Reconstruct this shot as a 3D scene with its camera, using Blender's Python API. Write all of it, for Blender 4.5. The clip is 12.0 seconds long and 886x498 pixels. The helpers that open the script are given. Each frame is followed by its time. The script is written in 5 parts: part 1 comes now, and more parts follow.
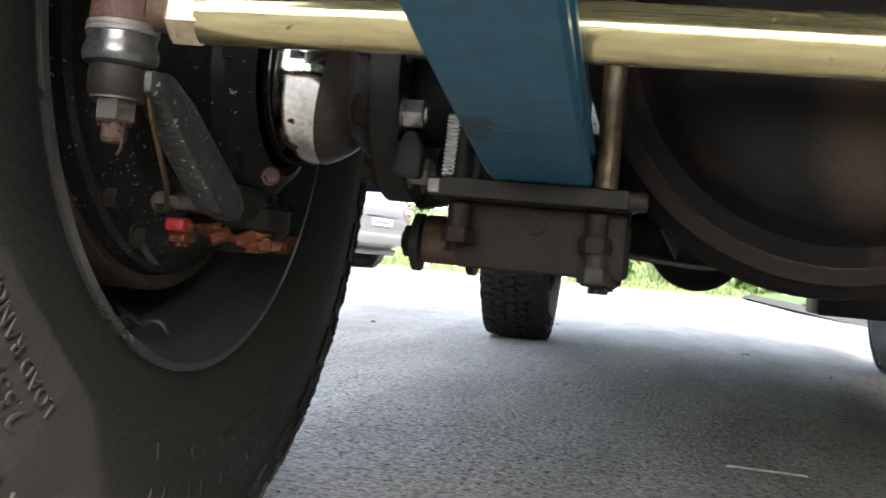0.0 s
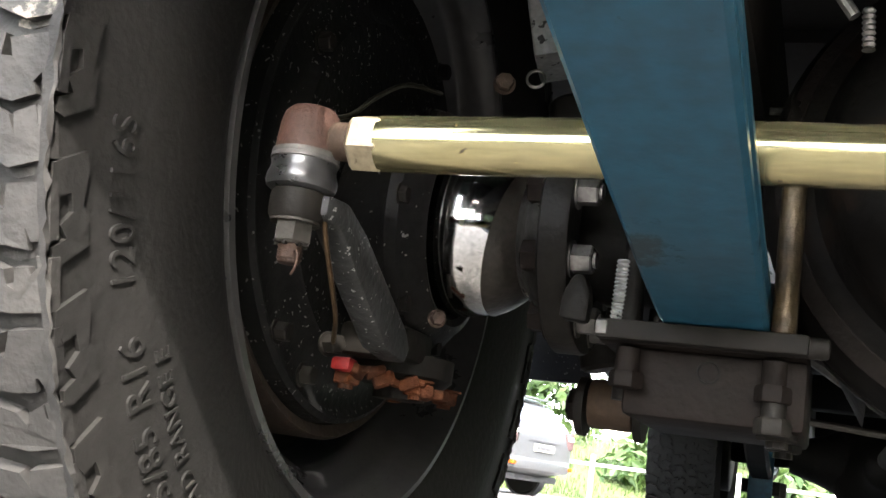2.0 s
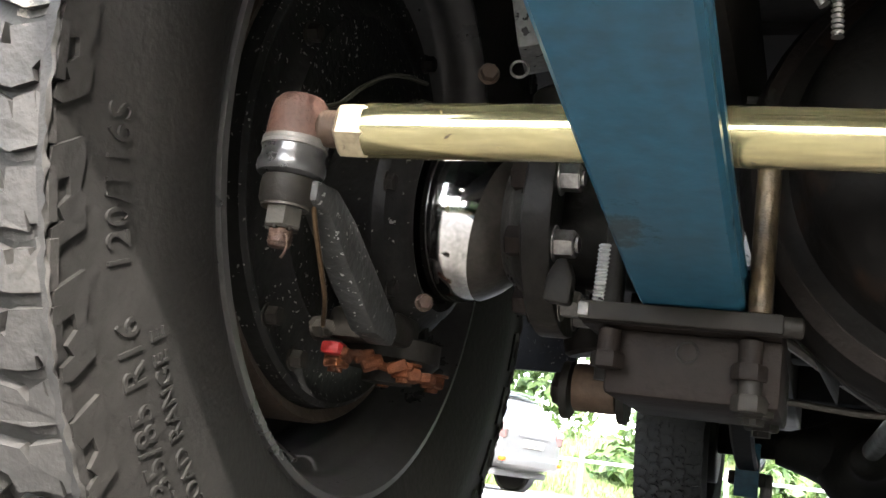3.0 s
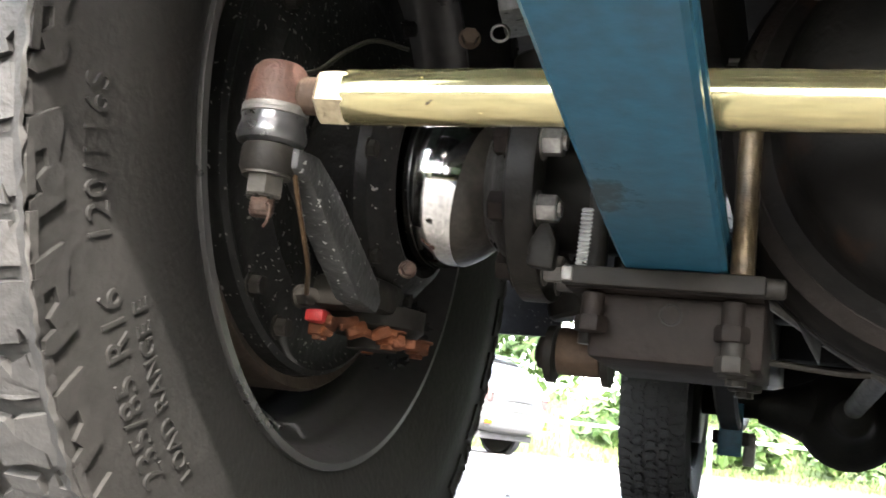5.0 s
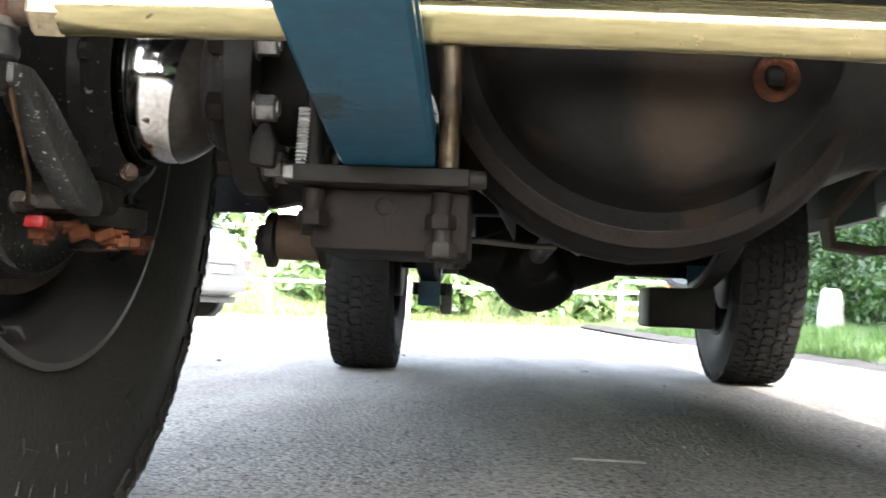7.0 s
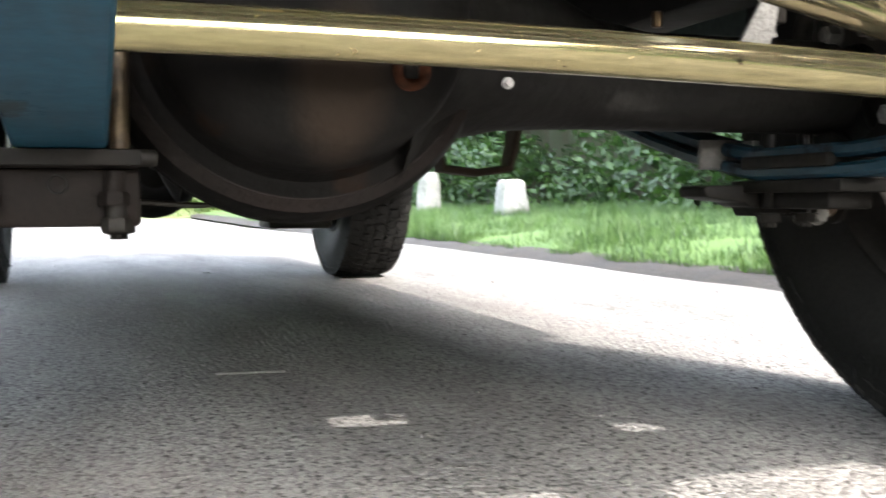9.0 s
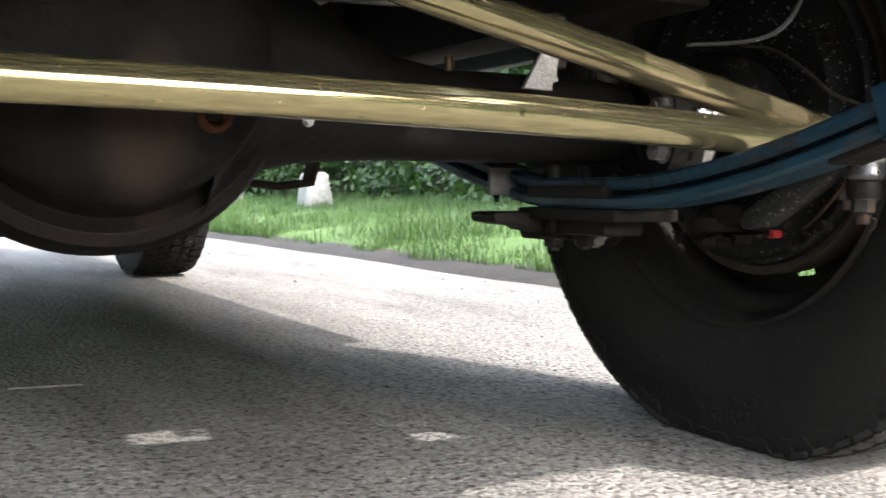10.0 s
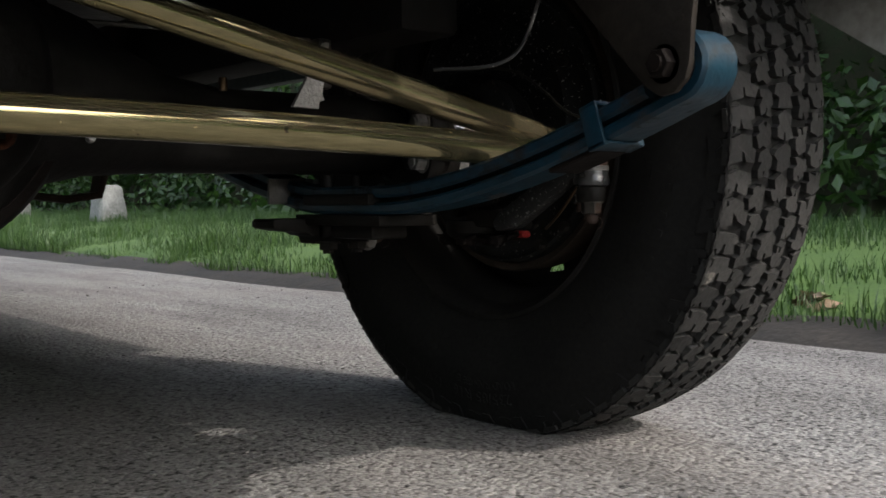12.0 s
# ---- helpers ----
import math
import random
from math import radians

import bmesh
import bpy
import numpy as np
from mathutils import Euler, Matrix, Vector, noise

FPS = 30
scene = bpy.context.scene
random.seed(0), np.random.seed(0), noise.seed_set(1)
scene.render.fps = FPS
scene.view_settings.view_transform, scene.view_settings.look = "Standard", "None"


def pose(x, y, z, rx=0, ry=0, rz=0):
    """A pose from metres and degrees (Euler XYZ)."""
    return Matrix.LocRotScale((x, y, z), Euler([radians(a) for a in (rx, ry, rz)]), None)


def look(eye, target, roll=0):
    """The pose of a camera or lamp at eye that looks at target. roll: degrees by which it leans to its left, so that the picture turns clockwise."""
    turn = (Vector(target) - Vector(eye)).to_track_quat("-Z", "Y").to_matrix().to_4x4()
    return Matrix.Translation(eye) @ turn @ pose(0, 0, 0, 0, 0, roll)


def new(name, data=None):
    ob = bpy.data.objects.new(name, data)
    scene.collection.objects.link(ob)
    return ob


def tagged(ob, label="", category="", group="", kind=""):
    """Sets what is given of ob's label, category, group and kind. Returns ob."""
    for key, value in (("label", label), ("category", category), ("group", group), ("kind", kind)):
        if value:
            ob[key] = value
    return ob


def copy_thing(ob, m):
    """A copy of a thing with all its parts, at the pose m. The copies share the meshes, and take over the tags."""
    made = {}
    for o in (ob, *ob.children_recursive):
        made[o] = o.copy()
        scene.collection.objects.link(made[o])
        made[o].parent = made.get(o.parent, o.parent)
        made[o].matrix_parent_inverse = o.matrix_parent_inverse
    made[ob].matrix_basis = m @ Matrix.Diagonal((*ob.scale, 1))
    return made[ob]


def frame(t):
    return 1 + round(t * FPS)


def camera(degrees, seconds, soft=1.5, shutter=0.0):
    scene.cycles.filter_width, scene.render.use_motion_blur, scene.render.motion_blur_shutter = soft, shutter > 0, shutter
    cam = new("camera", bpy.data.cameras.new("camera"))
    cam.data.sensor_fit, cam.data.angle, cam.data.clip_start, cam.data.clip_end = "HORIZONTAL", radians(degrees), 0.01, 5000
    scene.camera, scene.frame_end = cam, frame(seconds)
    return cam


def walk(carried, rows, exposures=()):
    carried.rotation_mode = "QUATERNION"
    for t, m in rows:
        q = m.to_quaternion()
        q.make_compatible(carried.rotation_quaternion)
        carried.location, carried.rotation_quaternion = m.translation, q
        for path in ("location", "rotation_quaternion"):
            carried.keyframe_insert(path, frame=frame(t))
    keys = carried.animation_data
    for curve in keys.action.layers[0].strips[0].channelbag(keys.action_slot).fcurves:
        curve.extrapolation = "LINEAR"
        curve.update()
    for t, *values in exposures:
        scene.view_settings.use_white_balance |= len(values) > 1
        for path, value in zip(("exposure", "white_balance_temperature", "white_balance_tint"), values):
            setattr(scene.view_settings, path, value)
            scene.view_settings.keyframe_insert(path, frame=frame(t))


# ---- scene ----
cam = camera(44.5, 12.0, shutter=0.4)
PATH = [
    (0, (-0.239, -0.719, 0.243), (-0.61, 1.246, 0.255), 5.2),
    (0.5, (-0.243, -0.698, 0.239), (-0.755, 1.236, 0.249), 4.8),
    (1, (-0.256, -0.663, 0.235), (-0.958, 1.206, 0.355), 7.5),
    (1.5, (-0.247, -0.685, 0.209), (-0.934, 1.162, 0.553), 9.1),
    (2, (-0.238, -0.706, 0.192), (-0.931, 1.129, 0.583), 8.1),
    (2.5, (-0.233, -0.714, 0.184), (-0.931, 1.121, 0.565), 8.3),
    (3, (-0.23, -0.72, 0.181), (-0.903, 1.122, 0.571), 7.7),
    (4.8, (-0.231, -0.722, 0.18), (-0.893, 1.134, 0.525), 6.3),
    (5, (-0.23, -0.719, 0.182), (-0.871, 1.146, 0.513), 6.7),
    (5.5, (-0.229, -0.727, 0.184), (-0.76, 1.181, 0.461), 5.6),
    (6, (-0.228, -0.738, 0.19), (-0.616, 1.21, 0.426), 4.4),
    (6.5, (-0.231, -0.752, 0.195), (-0.46, 1.229, 0.351), 3.5),
    (6.7, (-0.234, -0.757, 0.198), (-0.405, 1.231, 0.333), 3.0),
    (8.3, (-0.269, -0.823, 0.222), (0.064, 1.149, 0.261), 1.0),
    (8.5, (-0.278, -0.832, 0.232), (0.133, 1.125, 0.254), 1.0),
    (9, (-0.288, -0.85, 0.254), (0.335, 1.048, 0.166), -0.2),
    (9.5, (-0.298, -0.866, 0.279), (0.517, 0.956, 0.155), -1.2),
    (10, (-0.301, -0.89, 0.29), (0.653, 0.864, 0.182), 0.4),
    (10.5, (-0.307, -0.917, 0.29), (0.761, 0.77, 0.172), -0.3),
    (11, (-0.314, -0.957, 0.288), (0.862, 0.658, 0.197), -0.8),
    (11.5, (-0.326, -0.983, 0.287), (0.885, 0.605, 0.184), -1.4),
    (12, (-0.334, -0.998, 0.288), (0.92, 0.558, 0.198), -0.5),
]
EXPOSURES = [(0.0, 3.52, 6650, 11), (0.5, 3.42, 6650, 11), (1.0, 3.07, 6650, 11), (1.5, 3.25, 6650, 11), (2.0, 3.70, 6650, 11), (2.5, 3.95, 6650, 11), (3.0, 4.00, 6650, 11), (5.0, 4.33, 6650, 11), (5.5, 4.42, 6650, 11), (6.5, 4.18, 6650, 11), (8.5, 3.73, 6650, 11), (9.5, 3.35, 6650, 11), (10.5, 3.12, 6650, 11), (11.5, 3.06, 6650, 11), (12.0, 1.38, 6650, 11)]
walk(cam, [(t, look(eye, target, roll)) for t, eye, target, roll in PATH], EXPOSURES)

# ---- world, sun, exposure ----
SUN_TO = Vector((0.50, -1.16, 1.0)).normalized()
world = bpy.data.worlds.new("sky")
scene.world = world
world.use_nodes = True
wn = world.node_tree
sky = wn.nodes.new("ShaderNodeTexSky")
sky.sky_type = 'NISHITA'
sky.sun_disc = False
sky.sun_elevation = math.asin(SUN_TO.z)
sky.sun_rotation = math.atan2(SUN_TO.x, SUN_TO.y)
sky.air_density = 1.2
sky.dust_density = 2.0
haze = wn.nodes.new("ShaderNodeHueSaturation")
haze.inputs["Saturation"].default_value = 0.55
haze.inputs["Value"].default_value = 2.0
wn.links.new(sky.outputs[0], haze.inputs["Color"])
wn.links.new(haze.outputs[0], wn.nodes["Background"].inputs[0])
wn.nodes["Background"].inputs[1].default_value = 0.15
sun_data = bpy.data.lights.new("sun", 'SUN')
sun_data.energy = 1.52
sun_data.angle = radians(0.55)
sun_data.color = (1.0, 0.97, 0.93)
sun = new("sun", sun_data)
sun.matrix_world = look(SUN_TO * 30, (0, 0, 0))


# ---- materials ----
def mat(name, color, rough=0.6, metal=0.0, color2=None, scale=30.0, fine=200.0, bump=0.2, spots=None, spot_scale=12.0,
        spot_at=0.62, spot_rough=None, stretch=(1, 1, 1), coat=0.0, island=0.0, rough_var=0.15, spec=0.22, specks=None, patch=None):
    """A surface with two scales of colour variation, stains or wear with soft edges, and fine relief."""
    m = bpy.data.materials.new(name)
    m.use_nodes = True
    t = m.node_tree
    n, ln = t.nodes, t.links
    b = n["Principled BSDF"]
    co = n.new("ShaderNodeTexCoord")
    mp = n.new("ShaderNodeMapping")
    mp.inputs["Scale"].default_value = stretch
    ln.new(co.outputs["Object"], mp.inputs[0])
    big = n.new("ShaderNodeTexNoise")
    big.inputs["Scale"].default_value = scale
    big.inputs["Detail"].default_value = 6
    big.inputs["Roughness"].default_value = 0.65
    small = n.new("ShaderNodeTexNoise")
    small.inputs["Scale"].default_value = fine
    small.inputs["Detail"].default_value = 3
    ln.new(mp.outputs[0], big.inputs[0])
    ln.new(mp.outputs[0], small.inputs[0])
    mix = n.new("ShaderNodeMix")
    mix.data_type = 'RGBA'
    c2 = color2 or tuple(c * 0.6 for c in color)
    mix.inputs[6].default_value = (*color, 1)
    mix.inputs[7].default_value = (*c2, 1)
    ramp = n.new("ShaderNodeMapRange")
    ramp.inputs[1].default_value, ramp.inputs[2].default_value = 0.35, 0.68
    ln.new(big.outputs[0], ramp.inputs[0])
    ln.new(ramp.outputs[0], mix.inputs[0])
    grain = n.new("ShaderNodeMix")
    grain.data_type = 'RGBA'
    grain.blend_type = 'MULTIPLY'
    grain.inputs[0].default_value = 0.55
    gr = n.new("ShaderNodeMapRange")
    gr.inputs[1].default_value, gr.inputs[2].default_value = 0.3, 0.7
    gr.inputs[3].default_value, gr.inputs[4].default_value = 0.55, 1.25
    ln.new(small.outputs[0], gr.inputs[0])
    ln.new(mix.outputs[2], grain.inputs[6])
    ln.new(gr.outputs[0], grain.inputs[7])
    out = grain.outputs[2]
    if island:
        geo = n.new("ShaderNodeNewGeometry")
        ir = n.new("ShaderNodeMapRange")
        ir.inputs[3].default_value, ir.inputs[4].default_value = 1 - island, 1 + island
        ln.new(geo.outputs["Random Per Island"], ir.inputs[0])
        im = n.new("ShaderNodeMix")
        im.data_type = 'RGBA'
        im.blend_type = 'MULTIPLY'
        im.inputs[0].default_value = 1
        ln.new(out, im.inputs[6])
        ln.new(ir.outputs[0], im.inputs[7])
        out = im.outputs[2]
    rr = n.new("ShaderNodeMapRange")
    rr.inputs[3].default_value, rr.inputs[4].default_value = max(0.03, rough - rough_var), min(1, rough + rough_var)
    ln.new(big.outputs[0], rr.inputs[0])
    rout = rr.outputs[0]
    if spots:
        sp = n.new("ShaderNodeTexNoise")
        sp.inputs["Scale"].default_value = spot_scale
        sp.inputs["Detail"].default_value = 8
        sp.inputs["Roughness"].default_value = 0.7
        ln.new(co.outputs["Object"], sp.inputs[0])
        sr = n.new("ShaderNodeMapRange")
        sr.inputs[1].default_value, sr.inputs[2].default_value = spot_at, spot_at + 0.06
        ln.new(sp.outputs[0], sr.inputs[0])
        sm = n.new("ShaderNodeMix")
        sm.data_type = 'RGBA'
        ln.new(sr.outputs[0], sm.inputs[0])
        ln.new(out, sm.inputs[6])
        sm.inputs[7].default_value = (*spots, 1)
        out = sm.outputs[2]
        if metal:
            me = n.new("ShaderNodeMath")
            me.operation = 'MULTIPLY_ADD'
            me.inputs[1].default_value, me.inputs[2].default_value = -metal, metal
            ln.new(sr.outputs[0], me.inputs[0])
            ln.new(me.outputs[0], b.inputs["Metallic"])
        rm = n.new("ShaderNodeMix")
        ln.new(sr.outputs[0], rm.inputs[0])
        ln.new(rout, rm.inputs[2])
        rm.inputs[3].default_value = spot_rough if spot_rough is not None else 0.9
        rout = rm.outputs[0]
    elif metal:
        b.inputs["Metallic"].default_value = metal
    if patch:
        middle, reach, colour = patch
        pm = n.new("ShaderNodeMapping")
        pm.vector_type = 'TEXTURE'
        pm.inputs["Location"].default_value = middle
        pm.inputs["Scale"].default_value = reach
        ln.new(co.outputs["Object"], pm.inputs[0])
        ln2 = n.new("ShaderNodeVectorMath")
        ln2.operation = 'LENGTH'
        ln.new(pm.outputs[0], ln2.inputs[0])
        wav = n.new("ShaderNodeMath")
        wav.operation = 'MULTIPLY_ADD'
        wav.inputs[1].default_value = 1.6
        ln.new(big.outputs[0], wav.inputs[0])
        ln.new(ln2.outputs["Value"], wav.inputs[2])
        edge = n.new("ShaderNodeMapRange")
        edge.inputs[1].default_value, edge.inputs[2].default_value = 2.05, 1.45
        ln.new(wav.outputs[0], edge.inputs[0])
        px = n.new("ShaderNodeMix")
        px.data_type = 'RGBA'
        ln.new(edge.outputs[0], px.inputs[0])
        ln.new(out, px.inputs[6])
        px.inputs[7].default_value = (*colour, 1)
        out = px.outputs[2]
    if specks:
        colour, per_metre, radius, share = specks
        vo = n.new("ShaderNodeTexVoronoi")
        vo.inputs["Scale"].default_value = per_metre
        wob = n.new("ShaderNodeMix")
        wob.data_type = 'RGBA'
        wob.inputs[0].default_value = 0.012
        ln.new(co.outputs["Object"], wob.inputs[6])
        ln.new(small.outputs["Color"], wob.inputs[7])
        ln.new(wob.outputs[2], vo.inputs["Vector"])
        pick = n.new("ShaderNodeSeparateColor")
        ln.new(vo.outputs["Color"], pick.inputs[0])
        size = n.new("ShaderNodeMapRange")
        size.inputs[1].default_value, size.inputs[2].default_value = 1 - share, 1.0
        size.inputs[4].default_value = radius
        ln.new(pick.outputs[0], size.inputs[0])
        near = n.new("ShaderNodeMath")
        near.operation = 'LESS_THAN'
        ln.new(vo.outputs["Distance"], near.inputs[0])
        ln.new(size.outputs[0], near.inputs[1])
        km = n.new("ShaderNodeMix")
        km.data_type = 'RGBA'
        ln.new(near.outputs[0], km.inputs[0])
        ln.new(out, km.inputs[6])
        km.inputs[7].default_value = (*colour, 1)
        out = km.outputs[2]
    ln.new(out, b.inputs["Base Color"])
    ln.new(rout, b.inputs["Roughness"])
    b.inputs["Coat Weight"].default_value = coat
    b.inputs["Specular IOR Level"].default_value = spec
    if bump:
        bp = n.new("ShaderNodeBump")
        bp.inputs["Strength"].default_value = bump
        bp.inputs["Distance"].default_value = 0.002
        ln.new(small.outputs[0], bp.inputs["Height"])
        ln.new(bp.outputs[0], b.inputs["Normal"])
    return m


RUBBER = mat("tyre_rubber", (0.008, 0.00776, 0.0072), 0.62, 0, (0.0136, 0.0128, 0.01144), 7, 170, 0.4, (0.036, 0.033, 0.028), 14, 0.66, 0.95, spec=0.20)
TREAD = mat("dusty_tread_rubber", (0.01418, 0.01361, 0.01255), 0.75, 0, (0.02592, 0.02446, 0.02228), 25, 220, 0.4, (0.135, 0.1215, 0.1035), 22, 0.64, 0.95, island=0.3)
DARKRUBBER = mat("clean_black_rubber", (0.009072, 0.00882, 0.008442), 0.75, 0, (0.01449, 0.01386, 0.01285), 9, 160, 0.3, (0.0252, 0.0238, 0.0217), 12, 0.64, 0.95, spec=0.07)
# rear tread: darker copy with the shade under the body in its colour
DARKTREAD = mat("shaded_tread_rubber", (0.0085, 0.0083, 0.008), 0.8, 0, (0.013, 0.0125, 0.012), 25, 220, 0.4, (0.05, 0.047, 0.042), 30, 0.68, 0.95, spec=0.1)
RIM = mat("black_wheel_paint", (0.0195, 0.0195, 0.0195), 0.30, 0, (0.027, 0.0255, 0.024), 12, 120, 0.05, (0.045, 0.039, 0.033), 9, 0.74, 0.9, spec=0.55)
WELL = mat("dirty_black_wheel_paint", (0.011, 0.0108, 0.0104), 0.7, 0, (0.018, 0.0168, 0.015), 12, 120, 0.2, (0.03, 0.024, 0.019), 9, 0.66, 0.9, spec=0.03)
BLACK = mat("oily_black_steel", (0.005737, 0.00526, 0.00478), 0.55, 0, (0.01243, 0.011, 0.009085), 18, 140, 0.35, (0.05, 0.046, 0.04), 60, 0.72, 0.9, spec=0.078)
SPECK = mat("black_paint_with_road_specks", (0.00672, 0.00672, 0.00672), 0.45, 0, (0.012, 0.012, 0.01104), 14, 140, 0.3, None, spec=0.07, specks=((0.17, 0.166, 0.158), 240, 0.30, 0.62))
GREASY = mat("greasy_cast_iron", (0.008262, 0.007435, 0.00654), 0.5, 0, (0.004269, 0.003924, 0.003443), 10, 90, 0.5, (0.028, 0.016, 0.0105), 7, 0.60, 0.75, spec=0.09)
CHASSIS = mat("black_chassis_paint", (0.0054, 0.0054, 0.0054), 0.65, 0, (0.01188, 0.01026, 0.00864), 6, 60, 0.4, (0.035, 0.022, 0.014), 9, 0.72, 0.9, spec=0.07)
RUSTY = mat("rusted_steel", (0.072, 0.022, 0.0085), 0.85, 0, (0.024, 0.0115, 0.0075), 60, 260, 0.8, (0.115, 0.038, 0.014), 70, 0.60, 0.9, spec=0.1)
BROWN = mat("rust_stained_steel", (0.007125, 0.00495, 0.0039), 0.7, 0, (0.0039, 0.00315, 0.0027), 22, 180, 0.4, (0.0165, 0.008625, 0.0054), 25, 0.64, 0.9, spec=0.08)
RUSTCAP = mat("brown_forged_steel", (0.05448, 0.02599, 0.0176), 0.65, 0, (0.03563, 0.02012, 0.01509), 60, 320, 0.45, (0.07254, 0.04836, 0.03828), 70, 0.64, 0.9)
BLUE = mat("worn_blue_paint", (0.0042, 0.044, 0.073), 0.45, 0, (0.008, 0.036, 0.056), 7, 90, 0.12, (0.012, 0.022, 0.026), 13, 0.60, 0.85, coat=0.05, spec=0.25, specks=((0.008, 0.008, 0.007), 45, 0.11, 0.25))
ZINC = mat("yellow_zinc_plate", (0.3215, 0.2594, 0.1554), 0.13, 0.86, (0.268, 0.2465, 0.12), 5, 260, 0.02, (0.1394, 0.08575, 0.04288), 95, 0.67, 0.8, stretch=(0.12, 1, 1), rough_var=0.05, specks=((0.05, 0.032, 0.02), 120, 0.22, 0.16))
ZINCNUT = mat("pale_zinc_plate", (0.36, 0.30, 0.20), 0.4, 0.6, (0.28, 0.23, 0.15), 30, 200, 0.15, (0.10, 0.075, 0.045), 60, 0.66, 0.8)
STEEL = mat("bright_steel", (0.204, 0.198, 0.186), 0.35, 0.8, (0.144, 0.138, 0.126), 60, 300, 0.15, (0.14, 0.10, 0.065), 80, 0.66, 0.8)
DULL = mat("dull_grey_steel", (0.102, 0.09775, 0.08925), 0.5, 0.4, (0.0595, 0.0561, 0.051), 40, 200, 0.25, (0.09, 0.05, 0.032), 60, 0.64, 0.85)
DRUM = mat("brown_drum_edge", (0.035, 0.0259, 0.0196), 0.7, 0, (0.021, 0.0154, 0.0119), 30, 200, 0.4, (0.07, 0.045, 0.03), 40, 0.62, 0.9, spec=0.15)
# second right leaf: blue darkened for its shade, spots are dirt
NAVY = mat("dirty_shaded_navy_paint", (0.0035, 0.021, 0.035), 0.5, 0, (0.0042, 0.014, 0.0217), 9, 120, 0.3, (0.013, 0.0145, 0.0155), 22, 0.54, 0.9, spec=0.2)
NECK = mat("dark_machined_steel", (0.07, 0.068, 0.064), 0.3, 0.7, (0.045, 0.043, 0.04), 30, 200, 0.2, (0.03, 0.022, 0.016), 40, 0.62, 0.8)
DARKCAP = mat("dark_satin_steel", (0.030, 0.026, 0.022), 0.32, 0.4, (0.016, 0.014, 0.012), 40, 200, 0.2, (0.05, 0.042, 0.034), 60, 0.66, 0.9)
SHANK = mat("oily_bronze_steel", (0.07, 0.05, 0.028), 0.4, 0.5, (0.02, 0.016, 0.012), 60, 300, 0.4)
AXLE = mat("dusty_black_axle_casing", (0.00928, 0.0088, 0.008), 0.6, 0, (0.00608, 0.0056, 0.00512), 10, 90, 0.5, (0.015, 0.0118, 0.0095), 7, 0.62, 0.8, spec=0.05)
# right spring: the left spring's blue with shade mixed in, plus dirt spots
MIDBLUE = mat("dirty_shaded_blue_paint", (0.0018, 0.022, 0.037), 0.45, 0, (0.002, 0.0125, 0.0205), 9, 120, 0.3, (0.015, 0.018, 0.019), 18, 0.56, 0.9, spec=0.25)
CASTING = mat("pale_sunlit_casting", (0.13, 0.128, 0.122), 0.8, 0, (0.085, 0.083, 0.078), 60, 300, 0.8, (0.04, 0.035, 0.03), 80, 0.64, 0.9)
EAR = mat("blue_black_paint", (0.0035, 0.0042, 0.0065), 0.5, 0, (0.0058, 0.0058, 0.0064), 20, 140, 0.3, (0.02, 0.014, 0.010), 30, 0.66, 0.9, spec=0.1, specks=((0.10, 0.097, 0.093), 230, 0.26, 0.4))
PIPE = mat("olive_dull_pipe", (0.022, 0.021, 0.015), 0.5, 0.2, (0.014, 0.0125, 0.009), 60, 300, 0.2)
STUD = mat("brown_threaded_steel", (0.030, 0.016, 0.010), 0.75, 0, (0.014, 0.009, 0.007), 60, 300, 0.5, (0.04, 0.026, 0.02), 90, 0.68, 0.9)
HOUSING = mat("oily_black_housing", (0.0048, 0.0048, 0.0048), 0.5, 0, (0.01008, 0.00936, 0.00864), 14, 140, 0.4, None, spec=0.05, specks=((0.13, 0.127, 0.12), 220, 0.26, 0.4))
ARM = mat("grey_forged_steel", (0.0264, 0.0264, 0.0258), 0.5, 0, (0.0156, 0.0156, 0.015), 25, 200, 0.4, None, spec=0.15, specks=((0.20, 0.195, 0.19), 230, 0.30, 0.7))
NUT = mat("weathered_nut_steel", (0.0348, 0.0324, 0.0276), 0.5, 0.3, (0.0204, 0.018, 0.015), 40, 200, 0.3, (0.03, 0.0156, 0.009), 60, 0.60, 0.85)
CHROME = mat("chromed_steel", (0.46, 0.455, 0.445), 0.10, 1.0, (0.42, 0.415, 0.40), 8, 300, 0.0, rough_var=0.02)
BOOT = mat("rubber_boot", (0.013, 0.013, 0.013), 0.3, 0, (0.024, 0.0235, 0.023), 40, 200, 0.2, (0.06, 0.056, 0.052), 70, 0.70, 0.8, spec=0.6)
REDTAG = mat("red_paint", (0.16, 0.010, 0.010), 0.5, 0, (0.18, 0.012, 0.01), 60, 300, 0.2)
SLEEVE = mat("rusty_sleeve", (0.0432, 0.0264, 0.01584), 0.7, 0, (0.0264, 0.01728, 0.012), 30, 200, 0.4, (0.16, 0.14, 0.12), 60, 0.71, 0.9)
COPPER = mat("brake_pipe_copper", (0.0735, 0.04725, 0.02625), 0.4, 0.8, (0.0525, 0.035, 0.021), 60, 300, 0.1)
GALV = mat("speckled_pale_paint", (0.26, 0.26, 0.247), 0.5, 0, (0.2145, 0.2145, 0.2048), 20, 200, 0.1, None, specks=((0.02, 0.02, 0.018), 130, 0.42, 0.35))


